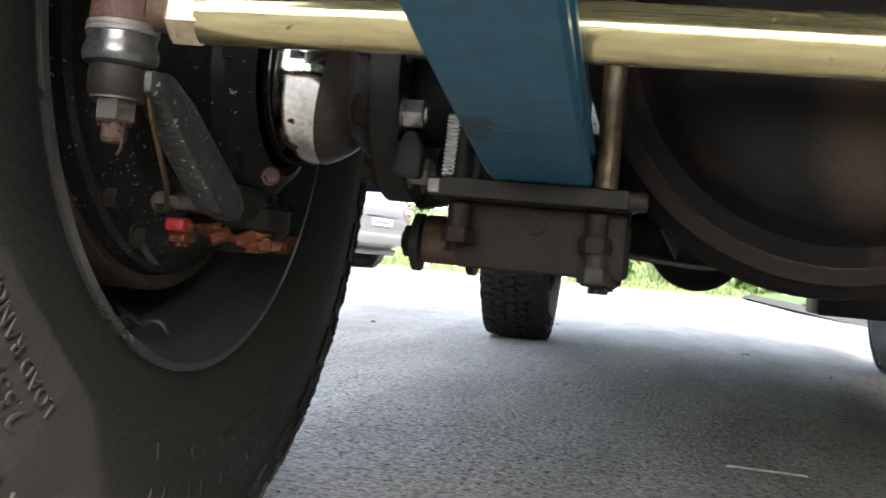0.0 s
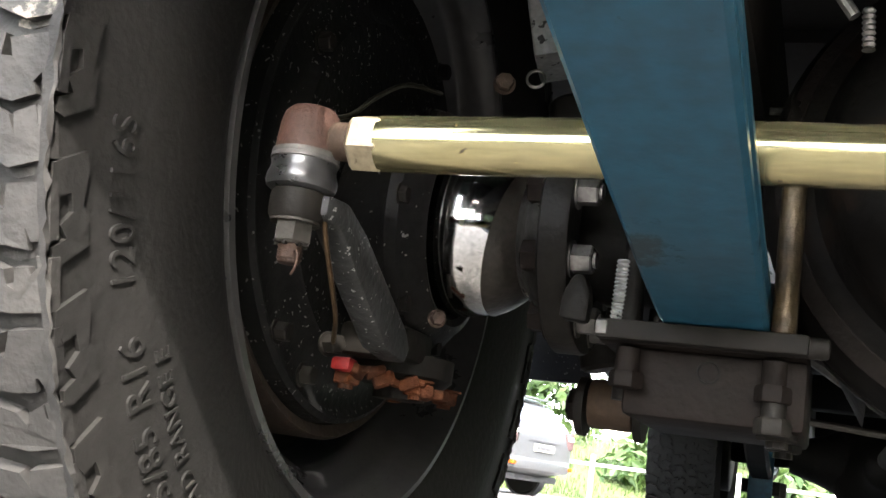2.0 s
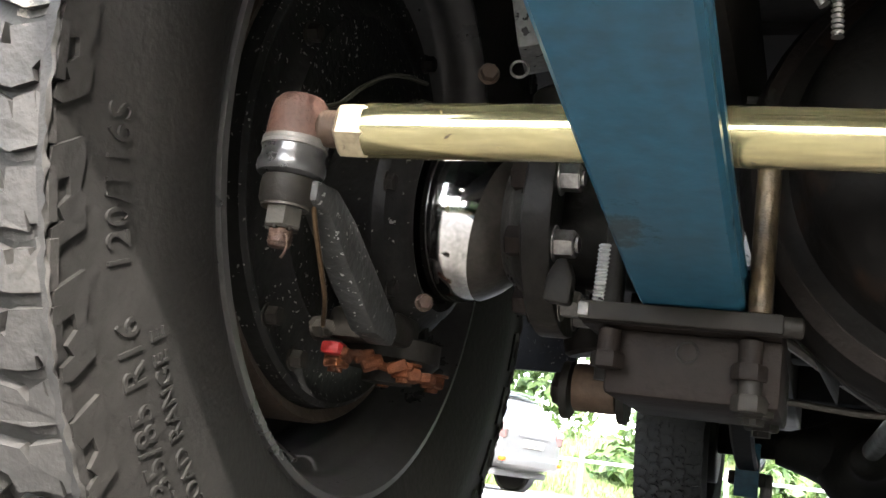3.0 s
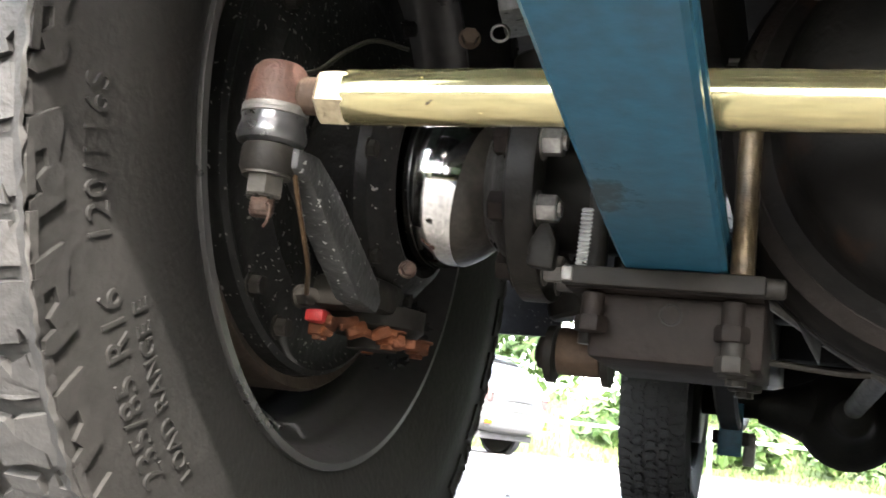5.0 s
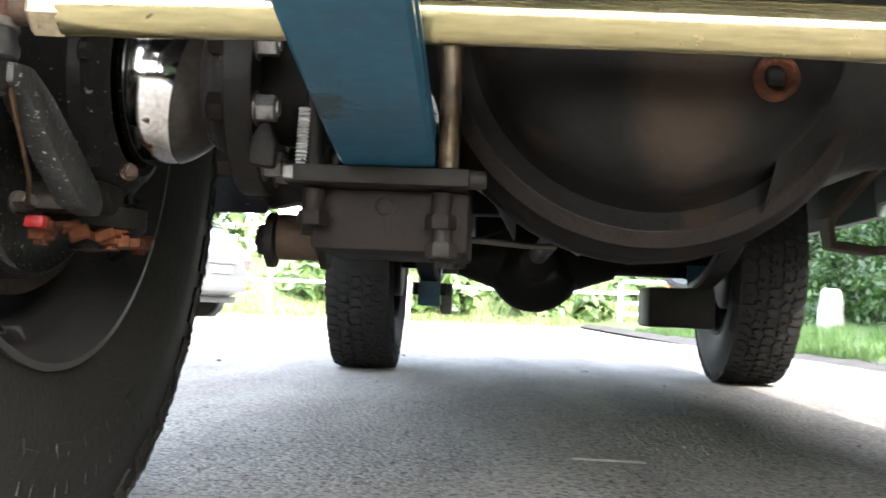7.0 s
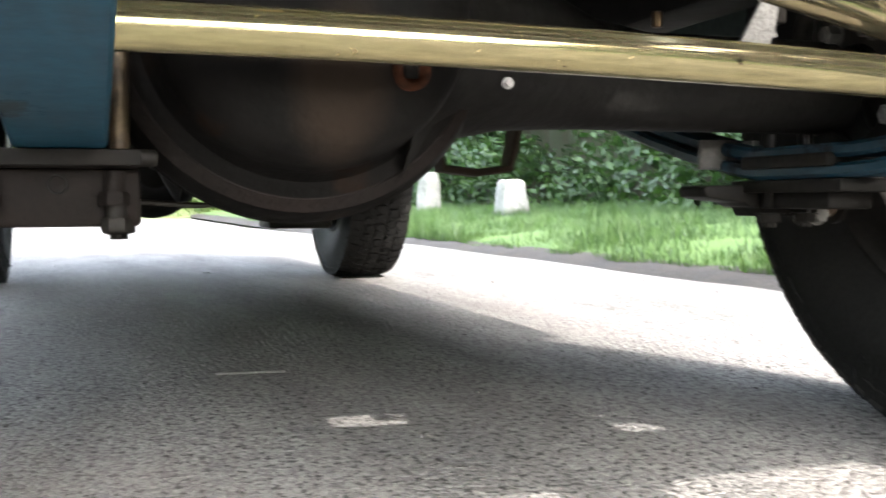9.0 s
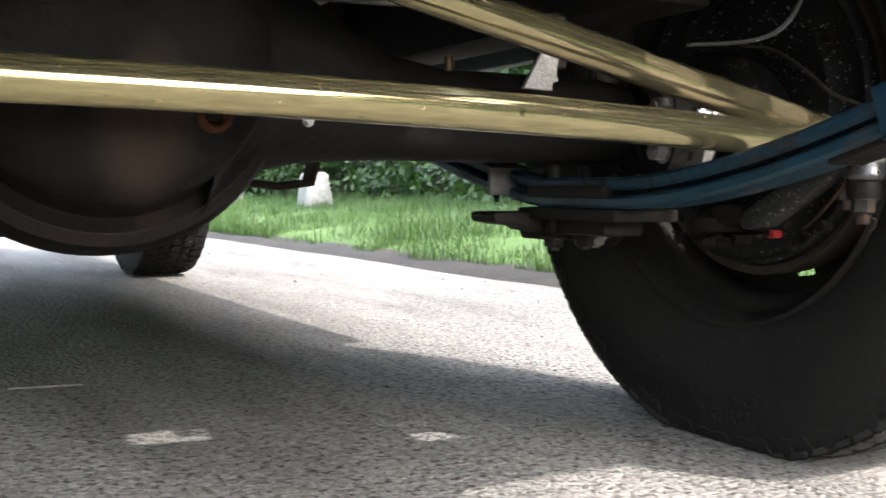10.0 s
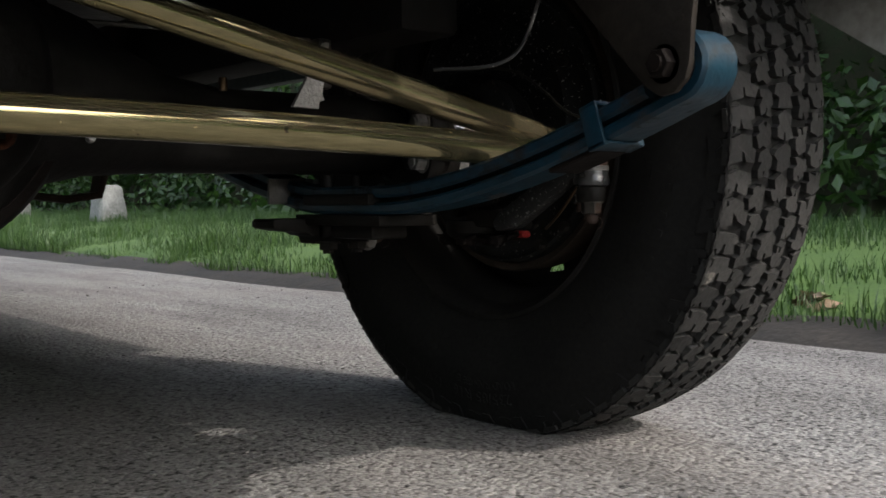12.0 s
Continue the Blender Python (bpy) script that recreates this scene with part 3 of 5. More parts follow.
def lettering_mesh(rows):
    """Raised letters and bars round the inner side wall: rows of (text or bar lengths, radius, middle angle, height, width of a text)."""
    bm = bmesh.new()
    for what, r0, mid, size, wide in rows:
        if isinstance(what, str):
            cu = bpy.data.curves.new("letters", 'FONT')
            cu.body, cu.size, cu.align_x, cu.space_character = what, size, 'CENTER', 1.1
            ob = bpy.data.objects.new("letters", cu)
            me = bpy.data.meshes.new_from_object(ob)
            xs = [v.co.x for v in me.vertices]
            stretch = wide / (max(xs) - min(xs))
            edges = {}
            for p in me.polygons:
                for e in p.edge_keys:
                    edges[e] = edges.get(e, 0) + 1
            vs_lo = [bm.verts.new(on_wheel(r0 + v.co.y, mid + stretch * v.co.x / r0, side_x(r0 + v.co.y) - 0.0005)) for v in me.vertices]
            vs_hi = [bm.verts.new(on_wheel(r0 + v.co.y, mid + stretch * v.co.x / r0, side_x(r0 + v.co.y) + 0.0014)) for v in me.vertices]
            for p in me.polygons:
                bm.faces.new([vs_hi[i] for i in p.vertices])
            for (i, j), k in edges.items():
                if k == 1:
                    bm.faces.new((vs_lo[i], vs_lo[j], vs_hi[j], vs_hi[i]))
            bpy.data.objects.remove(ob)
            bpy.data.curves.remove(cu)
            bpy.data.meshes.remove(me)
        else:
            u = 0.0
            for w in what:
                pts = [(r0, mid + u / r0), (r0 + size, mid + u / r0), (r0 + size, mid + (u + w) / r0), (r0, mid + (u + w) / r0)]
                add_patch(bm, pts, lambda r, a: on_wheel(r, a, side_x(r) - 0.0005), lambda r, a: on_wheel(r, a, side_x(r) + 0.0013))
                u += w + size * 0.35
    bmesh.ops.recalc_face_normals(bm, faces=bm.faces)
    return bm


def rim_mesh(slots):
    bm = bmesh.new()
    prof = [(0.234, 0.080), (0.2395, 0.084), (0.2388, 0.0895), (0.2335, 0.0900), (0.229, 0.084), (0.2260, 0.072), (0.2240, 0.064), (0.2232, 0.054), (0.2205, 0.050), (0.2110, 0.042), (0.2068, 0.036), (0.2060, 0.030),
            (0.2060, 0.002), (0.2085, -0.008), (0.2135, -0.018), (0.2135, -0.03), (0.22, -0.042), (0.228, -0.06), (0.232, -0.076), (0.239, -0.086)]
    add_lathe(bm, prof[5:] + [(0.241, -0.080)], 96, (0, 0, 0), (1, 0, 0), ends=False)
    # dished disc with slots near its edge
    n = 96
    rings = [(0.2138, -0.018), (0.210, -0.026), (0.188, -0.029), (0.178, -0.032), (0.15, -0.045), (0.10, -0.036), (0.06, -0.036)]
    vv = [[bm.verts.new(on_wheel(r, 2 * math.pi * k / n, x)) for k in range(n)] for r, x in rings]
    for i, (a, b) in enumerate(zip(vv, vv[1:])):
        for k in range(n):
            if (i, k) in slots:
                continue
            bm.faces.new((a[k], a[(k + 1) % n], b[(k + 1) % n], b[k]))
    return bm


def make_wheel(rubber, tread_rubber, ring_rubber, slots=(), lip_paint=None):
    w = part("wheel", rim_mesh(slots), lip_paint or WELL, vehicle, "black-painted steel wheel with a chunky all-terrain tyre")
    lip = [(0.234, 0.080), (0.2395, 0.084), (0.2388, 0.0895), (0.2335, 0.0900), (0.229, 0.084), (0.2260, 0.072)]
    part("rim_lip", lathe(lip, 120, axis=(1, 0, 0), ends=False), lip_paint or WELL, w, "black rolled rim edge")
    prof = [(r, x) for r, x in TYRE_SIDE] + [(0.383, 0.088), (0.382, 0.083), (0.3835, 0.05), (0.3835, -0.05), (0.382, -0.083), (0.383, -0.088)] + [(r, -x) for r, x in reversed(TYRE_SIDE)]
    part("tyre", lathe(prof, 120, axis=(1, 0, 0), ends=False), rubber, w, "dusty black rubber tyre carcass")
    part("tread", tread_mesh(), tread_rubber, w, "worn grey tread blocks with chipped edges", smooth=False)
    tagged(part("sidewall_lug", lug_mesh(), rubber, w, smooth=False), kind="stuff")
    ring = lathe([(0.3835, 0.0925), (0.3850, 0.0962), (0.3866, 0.0955), (0.3855, 0.091)], 480, axis=(1, 0, 0), ends=False)
    ragged = random.Random(8)
    for v in ring.verts:
        v.co += Vector((ragged.uniform(-0.0022, 0.0006), 0, 0)) + Vector((0, v.co.y, v.co.z)).normalized() * ragged.uniform(-0.001, 0.001)
    part("mould_line", ring, ring_rubber, w)
    for row in (("120/116S", 0.3355, radians(253.6), 0.0195, 0.0740), ("235/85 R16", 0.3335, radians(233.6), 0.0205, 0.110), ("LOAD RANGE E", 0.3175, radians(231.4), 0.0140, 0.108)):
        part("lettering", lettering_mesh([row]), rubber, w, "raised moulded size marking")
    for u in (191, 180, 170, 161, 152):
        part("lettering", lettering_mesh([((0.005, 0.006), 0.290, radians(u), 0.036, 0), ((0.026,), 0.2895, radians(u), 0.006, 0)]), rubber, w, "raised moulded bars")
    part("valve", rod((0.045, 0, -0.214), (0.01, 0, -0.196), 0.004, 8), BOOT, w)
    return w


def settle(w):
    """Flattens the tyre where it stands on the road."""
    m = w.matrix_basis
    back = m.inverted()
    for ob in w.children:
        for v in ob.data.vertices:
            p = m @ v.co
            if p.z < 0.003:
                p.z = 0.003 + 0.15 * (p.z - 0.003)
                v.co = back @ p


wheel = make_wheel(RUBBER, TREAD, TREAD, (), RIM)
wheel.matrix_basis = pose(-0.637, 0.0175, 0.384, 0, 0.2, -0.7)
settle(wheel)
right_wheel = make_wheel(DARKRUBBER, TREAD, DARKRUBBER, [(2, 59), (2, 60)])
right_wheel.matrix_basis = pose(0.645, 0.045, 0.378, 0, -2.6, 0) @ pose(0, 0, 0, 52.8, 0, 180) @ Matrix.Diagonal((0.9, 1, 1, 1))
settle(right_wheel)
rear_wheel = make_wheel(DARKRUBBER, DARKTREAD, DARKRUBBER, [(1, k) for k in range(96) if k % 12 < 2])
rear_wheel.matrix_basis = pose(-HALF_TRACK, 2.783, HUB_Z, 40, 0, 0)
copy_thing(rear_wheel, pose(0.59, 2.783, HUB_Z, 130, 0, 180))


# front axle casing with the round differential housing
def axle_mesh(y, cx, sgn):
    bm = bmesh.new()
    rings = []
    for x, dy, dz, r in ((0.41, 0.045, -0.025, 0.045), (0.20, 0.045, -0.025, 0.045), (0.14, 0.040, -0.020, 0.050), (0.09, 0.025, -0.012, 0.060), (0.04, 0.006, -0.002, 0.073), (0.0, 0.0, 0.0, 0.083), (-0.04, 0.0, 0.0, 0.105), (-0.065, 0.0, 0.0, 0.135)):
        rings.append([bm.verts.new((x, y + dy + r * math.sin(2 * math.pi * k / 40), AXLE_Z + dz + r * math.cos(2 * math.pi * k / 40))) for k in range(40)])
    for a, b in zip(rings, rings[1:]):
        for k in range(40):
            bm.faces.new((a[k], a[(k + 1) % 40], b[(k + 1) % 40], b[k]))
    add_lathe(bm, [(0.044, 0), (0.045, 0.09), (0.052, 0.135), (0.075, 0.17), (0.11, 0.19)], 32, (-0.41, y + 0.035, AXLE_Z - 0.025), (1, 0, 0), ends=False)
    add_lathe(bm, [(0.02, -0.12), (0.09, -0.10), (0.137, -0.06), (0.149, -0.02), (0.152, 0.0), (0.153, 0.022), (0.149, 0.026)], 72, (cx, y, AXLE_Z + 0.002), (0, sgn, 0), ends=False)
    bmesh.ops.recalc_face_normals(bm, faces=bm.faces)
    return bm


DIFF_X = -0.135
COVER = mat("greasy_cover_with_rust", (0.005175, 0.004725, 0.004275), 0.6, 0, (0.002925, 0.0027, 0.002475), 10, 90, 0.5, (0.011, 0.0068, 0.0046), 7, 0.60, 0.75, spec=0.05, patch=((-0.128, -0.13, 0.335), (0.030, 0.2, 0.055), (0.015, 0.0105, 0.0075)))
RUSTRING = mat("red_rust_stain", (0.0085, 0.0058, 0.0048), 0.8, 0, (0.0055, 0.0046, 0.004), 8, 160, 0.5, None, spec=0.1)
front_axle = part("front_axle", axle_mesh(0, DIFF_X, -1), AXLE, vehicle, "greasy dark cast axle casing with a domed differential cover")
cover = [(0.152, 0.026), (0.152, 0.038), (0.149, 0.045), (0.143, 0.058), (0.133, 0.067), (0.122, 0.072), (0.1165, 0.082), (0.1145, 0.100), (0.109, 0.116), (0.097, 0.128), (0.07, 0.136), (0.03, 0.138), (0.0, 0.1385)]
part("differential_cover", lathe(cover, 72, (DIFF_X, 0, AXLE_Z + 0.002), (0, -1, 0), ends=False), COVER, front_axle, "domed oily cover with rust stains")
part("cover_groove", lathe([(0.1425, 0.0585), (0.1440, 0.0590), (0.1345, 0.0672), (0.1335, 0.0668)], 72, (DIFF_X, 0, AXLE_Z + 0.002), (0, -1, 0), ends=False), RUSTRING, front_axle, "red-brown rust stain round the cover")
plug = bmesh.new()
add_lathe(plug, [(0.0135, -0.012), (0.0135, 0.006), (0.012, 0.0075), (0.0085, 0.0075), (0.0075, 0.001), (0.0, 0.0005)], 28, (-0.076, -0.133, 0.343), (0.1, -1, -0.02))
part("filler_plug", plug, RUSTY, front_axle, "rusty ring with a dark square socket")
part("plug_socket", box((-0.0755, -0.1352, 0.343), (0.010, 0.003, 0.010), frame_to((0, 0, 1)), 0.001), BLACK, front_axle)
part("breather_bolt", hexhead((0.022, -0.068, 0.345), (0, -1, 0), 0.0038, 0.004), STEEL, front_axle, "small pale bolt head")
for k in range(10):
    a = 2 * math.pi * (k + 0.5) / 10
    part("cover_bolt", hexhead((DIFF_X + 0.143 * math.cos(a), 0.03, AXLE_Z + 0.002 + 0.143 * math.sin(a)), (0, 1, 0), 0.007, 0.006), BLACK, front_axle)


HOUSE_Z = 0.355


def hub_side(s):
    """Swivel ball, flange, swivel housing, brake back plate and steering arm on side s."""
    X = lambda v: s * v
    ax = (s, 0, 0)
    flange = part("axle_flange", lathe([(0.045, 0), (0.077, 0.0), (0.078, 0.002), (0.078, 0.018), (0.075, 0.020), (0.05, 0.020)], 48, (X(0.397), 0, HOUSE_Z), ax, ends=False), BLACK, front_axle, "black bolted axle flange")
    for k, deg in enumerate((163, 204, 250, 290, 335, 20, 65, 115)):
        a = radians(deg)
        c = (X(0.396), 0.062 * math.cos(a), HOUSE_Z + 0.062 * math.sin(a))
        part("flange_bolt", hexhead(c, (-s, 0, 0), 0.0095, 0.013, 0.002), STEEL if k in (0, 1) else DULL, front_axle, "bright hexagon bolt head")
        part("flange_nut", hexhead((X(0.418), c[1], c[2]), ax, 0.0105, 0.011), BROWN, front_axle)
    prof = []
    for i in range(25):
        th = radians(28 + i * (152 - 28) / 24)
        prof.append((0.059 * math.sin(th), 0.482 - 0.059 * math.cos(th)))
    part("swivel_ball", lathe([(r, h) for r, h in prof], 64, (0, 0, HOUSE_Z), ax, ends=False), CHROME, front_axle, "polished chrome swivel ball")
    # darker shell over the ball's inboard side, cut by a tilted plane
    ball_shell = bmesh.new()
    bmesh.ops.create_uvsphere(ball_shell, u_segments=64, v_segments=40, radius=0.0596)
    bmesh.ops.bisect_plane(ball_shell, geom=ball_shell.verts[:] + ball_shell.edges[:] + ball_shell.faces[:], plane_co=(-s * 0.029, 0, 0), plane_no=(-s, 0, -0.193), clear_inner=True)
    part("oil_film", ball_shell, DARKCAP, front_axle, "dark inboard part of the swivel ball", m=pose(X(0.482), 0, HOUSE_Z))
    part("swivel_neck", lathe([(0.050, 0.412), (0.0605, 0.4165), (0.0620, 0.4205), (0.0590, 0.4255), (0.0510, 0.4310), (0.0440, 0.4370), (0.0380, 0.4450)], 40, (0, 0, HOUSE_Z), ax, ends=False), NECK, front_axle)
    house = part("swivel_housing", lathe([(0.0598, 0.500), (0.062, 0.495), (0.067, 0.493), (0.073, 0.495), (0.078, 0.501), (0.085, 0.507), (0.087, 0.515), (0.082, 0.522), (0.079, 0.545), (0.07, 0.560), (0.04, 0.562)], 56, (0, 0, HOUSE_Z), ax, ends=False),
                 HOUSING, vehicle, "black swivel housing with an oil seal ring")
    for k in range(7):
        a = 2 * math.pi * k / 7 + 0.4
        part("seal_bolt", hexhead((X(0.507), 0.083 * math.cos(a), HOUSE_Z + 0.083 * math.sin(a)), (-s, 0, 0), 0.006, 0.005), BLACK, house)
    plate = part("brake_backplate", lathe([(0.05, 0.566), (0.127, 0.568), (0.135, 0.575), (0.160, 0.578), (0.168, 0.574), (0.172, 0.577), (0.1735, 0.594), (0.17, 0.596)], 72, (0, 0.0175, 0.384), ax, ends=False),
                 SPECK, vehicle, "black drum brake back plate specked with road dirt")
    part("drum_lip", lathe([(0.1745, 0.588), (0.1825, 0.584), (0.185, 0.588), (0.185, 0.625), (0.176, 0.625)], 72, (0, 0.0175, 0.384), ax, ends=False), DRUM, plate, "rust-brown edge of the brake drum")
    for (y, z) in ((-0.112, -0.128), (-0.07, -0.15), (-0.12, 0.06), (0.08, 0.12)):
        part("adjuster_bolt", hexhead((X(0.560), y, AXLE_Z + z), (-s, 0, 0), 0.0065, 0.008), BLACK, plate)
    hub = Vector((X(0.637), 0.0175, 0.384))
    turn = Matrix.Rotation(radians(-0.7), 4, 'Z') @ Matrix.Rotation(radians(0.2 if s < 0 else -2.6), 4, 'Y')
    plate.matrix_basis = Matrix.Translation(hub) @ turn @ Matrix.Translation(-hub)
    return house, plate


house_l, plate_l = hub_side(-1)
house_r, plate_r = hub_side(1)

# swivel pin and rusted cap pieces below the housing
for s, hs in ((-1, house_l), (1, house_r)):
    bm = bmesh.new()
    add_lathe(bm, [(0.036, 0), (0.036, 0.014), (0.03, 0.02), (0.018, 0.022), (0.018, 0.03), (0.0, 0.031)], 28, (s * 0.522, 0.0, 0.355 - 0.092), (0, 0, -1))
    add_box(bm, (s * 0.522, -0.035, 0.355 - 0.088), (0.05, 0.05, 0.022), None, 0.005)
    part("swivel_pin_cap", bm, BLACK, hs)
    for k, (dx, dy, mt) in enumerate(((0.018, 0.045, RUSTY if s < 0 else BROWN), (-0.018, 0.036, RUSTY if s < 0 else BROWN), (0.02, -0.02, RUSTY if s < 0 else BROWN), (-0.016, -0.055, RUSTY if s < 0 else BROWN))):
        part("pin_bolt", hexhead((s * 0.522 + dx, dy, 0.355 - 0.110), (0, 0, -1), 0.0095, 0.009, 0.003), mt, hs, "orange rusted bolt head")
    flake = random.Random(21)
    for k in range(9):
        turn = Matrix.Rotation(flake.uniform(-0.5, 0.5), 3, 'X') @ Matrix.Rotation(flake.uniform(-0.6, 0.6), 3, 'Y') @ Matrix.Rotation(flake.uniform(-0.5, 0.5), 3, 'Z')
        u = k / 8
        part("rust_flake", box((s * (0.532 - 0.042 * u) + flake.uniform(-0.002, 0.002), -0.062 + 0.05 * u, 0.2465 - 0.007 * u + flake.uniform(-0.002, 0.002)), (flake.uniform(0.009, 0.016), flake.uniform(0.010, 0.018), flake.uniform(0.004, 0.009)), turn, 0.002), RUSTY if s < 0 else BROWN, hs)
    part("adjuster", hexhead((s * 0.547, -0.070, 0.2595), (-s, -0.5, 0), 0.0066, 0.010), BLACK, hs, "grey adjuster head")
    part("paint_mark", box((s * 0.535, -0.068, 0.2475), (0.014, 0.016, 0.009), None, 0.003), REDTAG, hs, "red paint dab")


# steering: track rod, drag link, ball joints
ROD_Y, ROD_Z, ROD_R = -0.204, 0.3532, 0.0152


def ball_joint(c, way, parent, down=(0, 0, -1)):
    """A ball joint at the end of a rod: c is the ball, way points from the ball along the rod."""
    d = Vector(down).normalized()
    c, w = Vector(c), Vector(way).normalized()
    big = lambda rows: [(0.95 * r, 1.07 * h) for r, h in rows]
    cap = big([(0.0, -0.017), (0.007, -0.017), (0.0125, -0.0158), (0.0158, -0.0125), (0.0172, -0.007), (0.0178, 0.0), (0.0181, 0.006), (0.0170, 0.0085)])
    part("joint_cap", lathe(cap, 40, c, d), RUSTCAP, parent, "rust-brown forged ball joint cap")
    part("crimp_ring", lathe(big([(0.0175, 0.0070), (0.0192, 0.0074), (0.0195, 0.0088), (0.0192, 0.0100), (0.0197, 0.0110), (0.0197, 0.0122), (0.0186, 0.0126)]), 40, c, d, ends=False), DULL, parent, "grey crimped steel ring")
    neck = bmesh.new()
    add_rod(neck, c + w * 0.015, c + w * 0.05, 0.0090, 18)
    add_lathe(neck, [(0.0090 if i % 2 else 0.0106, 0.0011 * i) for i in range(14)], 18, c + w * 0.0165, w, ends=False)
    part("threaded_neck", neck, SLEEVE, parent, "rusty threaded shank")
    boot = big([(0.0180, 0.0110), (0.0190, 0.0130), (0.0186, 0.0150), (0.0190, 0.0175), (0.0203, 0.0205), (0.0205, 0.0235), (0.0194, 0.0262), (0.0168, 0.0276), (0.0150, 0.0280)])
    part("dust_boot", lathe(boot, 40, c, d), BOOT, parent, "shiny grey-black rubber dust boot")
    eye = big([(0.0142, 0.0270), (0.0158, 0.0285), (0.0162, 0.0320), (0.0160, 0.0400), (0.0146, 0.0425), (0.0125, 0.0430)])
    part("arm_eye", lathe(eye, 36, c, d), BLACK, parent, "oily black eye of the steering arm")
    part("joint_nut", hexhead(c + d * 0.0470, d, 0.0108, 0.0115), NUT, parent, "grey castellated nut")
    slots = bmesh.new()
    for i in range(6):
        a = math.pi / 6 + i * math.pi / 3
        add_box(slots, c + d * 0.0575 + Vector((0.0068 * math.cos(a), 0.0068 * math.sin(a), 0)), (0.0042, 0.0022, 0.0046), Matrix.Rotation(a, 3, 'Z'), 0.0003)
    part("nut_slots", slots, BLACK, parent)
    stud = bmesh.new()
    add_rod(stud, c + d * 0.045, c + d * 0.069, 0.0062, 14, 0.001)
    add_lathe(stud, [(0.0062 if i % 2 else 0.0071, 0.0010 * i) for i in range(10)], 16, c + d * 0.058, d, ends=False)
    part("stud", stud, STUD, parent, "rusty stud end")
    pin = Vector((0.6, -0.5, 0.0)).normalized()
    part("split_pin", tube([c + d * 0.063 - pin * 0.008, c + d * 0.063 + pin * 0.009, c + d * 0.071 + pin * 0.011, c + d * 0.075 + pin * 0.006], 0.0008, 6), STUD, parent)


def steering_rod(name, a, b, label, sag=0.0):
    a, b = Vector(a), Vector(b)
    d = (b - a).normalized()
    p, q = a + d * 0.044, b - d * 0.044
    body = rod(p, q, ROD_R, 40, 0.0015) if not sag else tube([p + (q - p) * (k / 16) + Vector((0, 0, 4 * sag * k / 16 * (1 - k / 16))) for k in range(17)], ROD_R, 40, 2)
    r = part(name, body, ZINC, vehicle, label)
    for c, w in ((a, d), (b, -d)):
        nut = bmesh.new()
        add_lathe(nut, [(0.0135, 0), (0.0160, 0.0025), (0.0160, 0.0175), (0.0150, 0.0190)], 6, c + w * 0.0275, w, start=radians(22))
        bmesh.ops.recalc_face_normals(nut, faces=nut.faces)
        part("lock_nut", nut, ZINCNUT, r, "pale zinc hexagon lock nut", smooth=False)
        ball_joint(c, w, r)
    return r


track_rod = steering_rod("track_rod", (-0.5135, ROD_Y, ROD_Z + 0.001), (0.508, ROD_Y, ROD_Z - 0.0225), "shiny gold zinc-plated steering track rod", 0.009)
drag_link = steering_rod("drag_link", (-0.20, -0.19, 0.489), (0.56, -0.14, 0.342), "shiny gold zinc-plated drag link sloping to the hub")


def steering_arm(s):
    """A flat tapering arm from the ball joint back to the swivel housing."""
    out = [(-0.206, 0.324), (-0.180, 0.326), (-0.150, 0.315), (-0.070, 0.273), (-0.060, 0.262), (-0.066, 0.252), (-0.098, 0.256), (-0.155, 0.289), (-0.185, 0.309), (-0.206, 0.312)]
    bm = prism(out, 0.494 if s > 0 else -0.512, 0.512 if s > 0 else -0.494, "yz", 0.003)
    return part("steering_arm", bm, ARM, house_l if s < 0 else house_r, "grey-black forged steering arm specked with dirt")


steering_arm(-1)
steering_arm(1)
for s, hs in ((-1, house_l), (1, house_r)):
    X = lambda v: s * v
    part("brake_pipe", tube([(X(0.500), -0.198, 0.314), (X(0.500), -0.190, 0.300), (X(0.502), -0.172, 0.282), (X(0.507), -0.150, 0.266), (X(0.518), -0.125, 0.255)], 0.0016, 8), COPPER, hs, "thin copper brake pipe")
    part("brake_pipe", tube([(X(0.53), -0.19, 0.37), (X(0.515), -0.160, 0.384), (X(0.513), -0.13, 0.407), (X(0.512), -0.087, 0.432), (X(0.505), -0.045, 0.442)], 0.0016, 8), PIPE, hs, "dull olive brake pipe")


# leaf springs
def spring_line(z_eye, y_eye, z_mid, y_rear, z_rear, bend):
    pts = []
    for i in range(41):
        t = i / 40
        y = y_eye + (y_rear - y_eye) * t
        if y < 0:
            k = min(1.0, max(0.0, (-y - 0.08) / (-y_eye - 0.08)))
            z = z_mid + (z_eye - z_mid) * k ** bend
        else:
            k = min(1.0, max(0.0, (y - 0.06) / (y_rear - 0.06)))
            z = z_mid + (z_rear - z_mid) * (0.5 * k + 0.5 * k ** 2)
        pts.append(Vector((0, y, z)))
    return pts


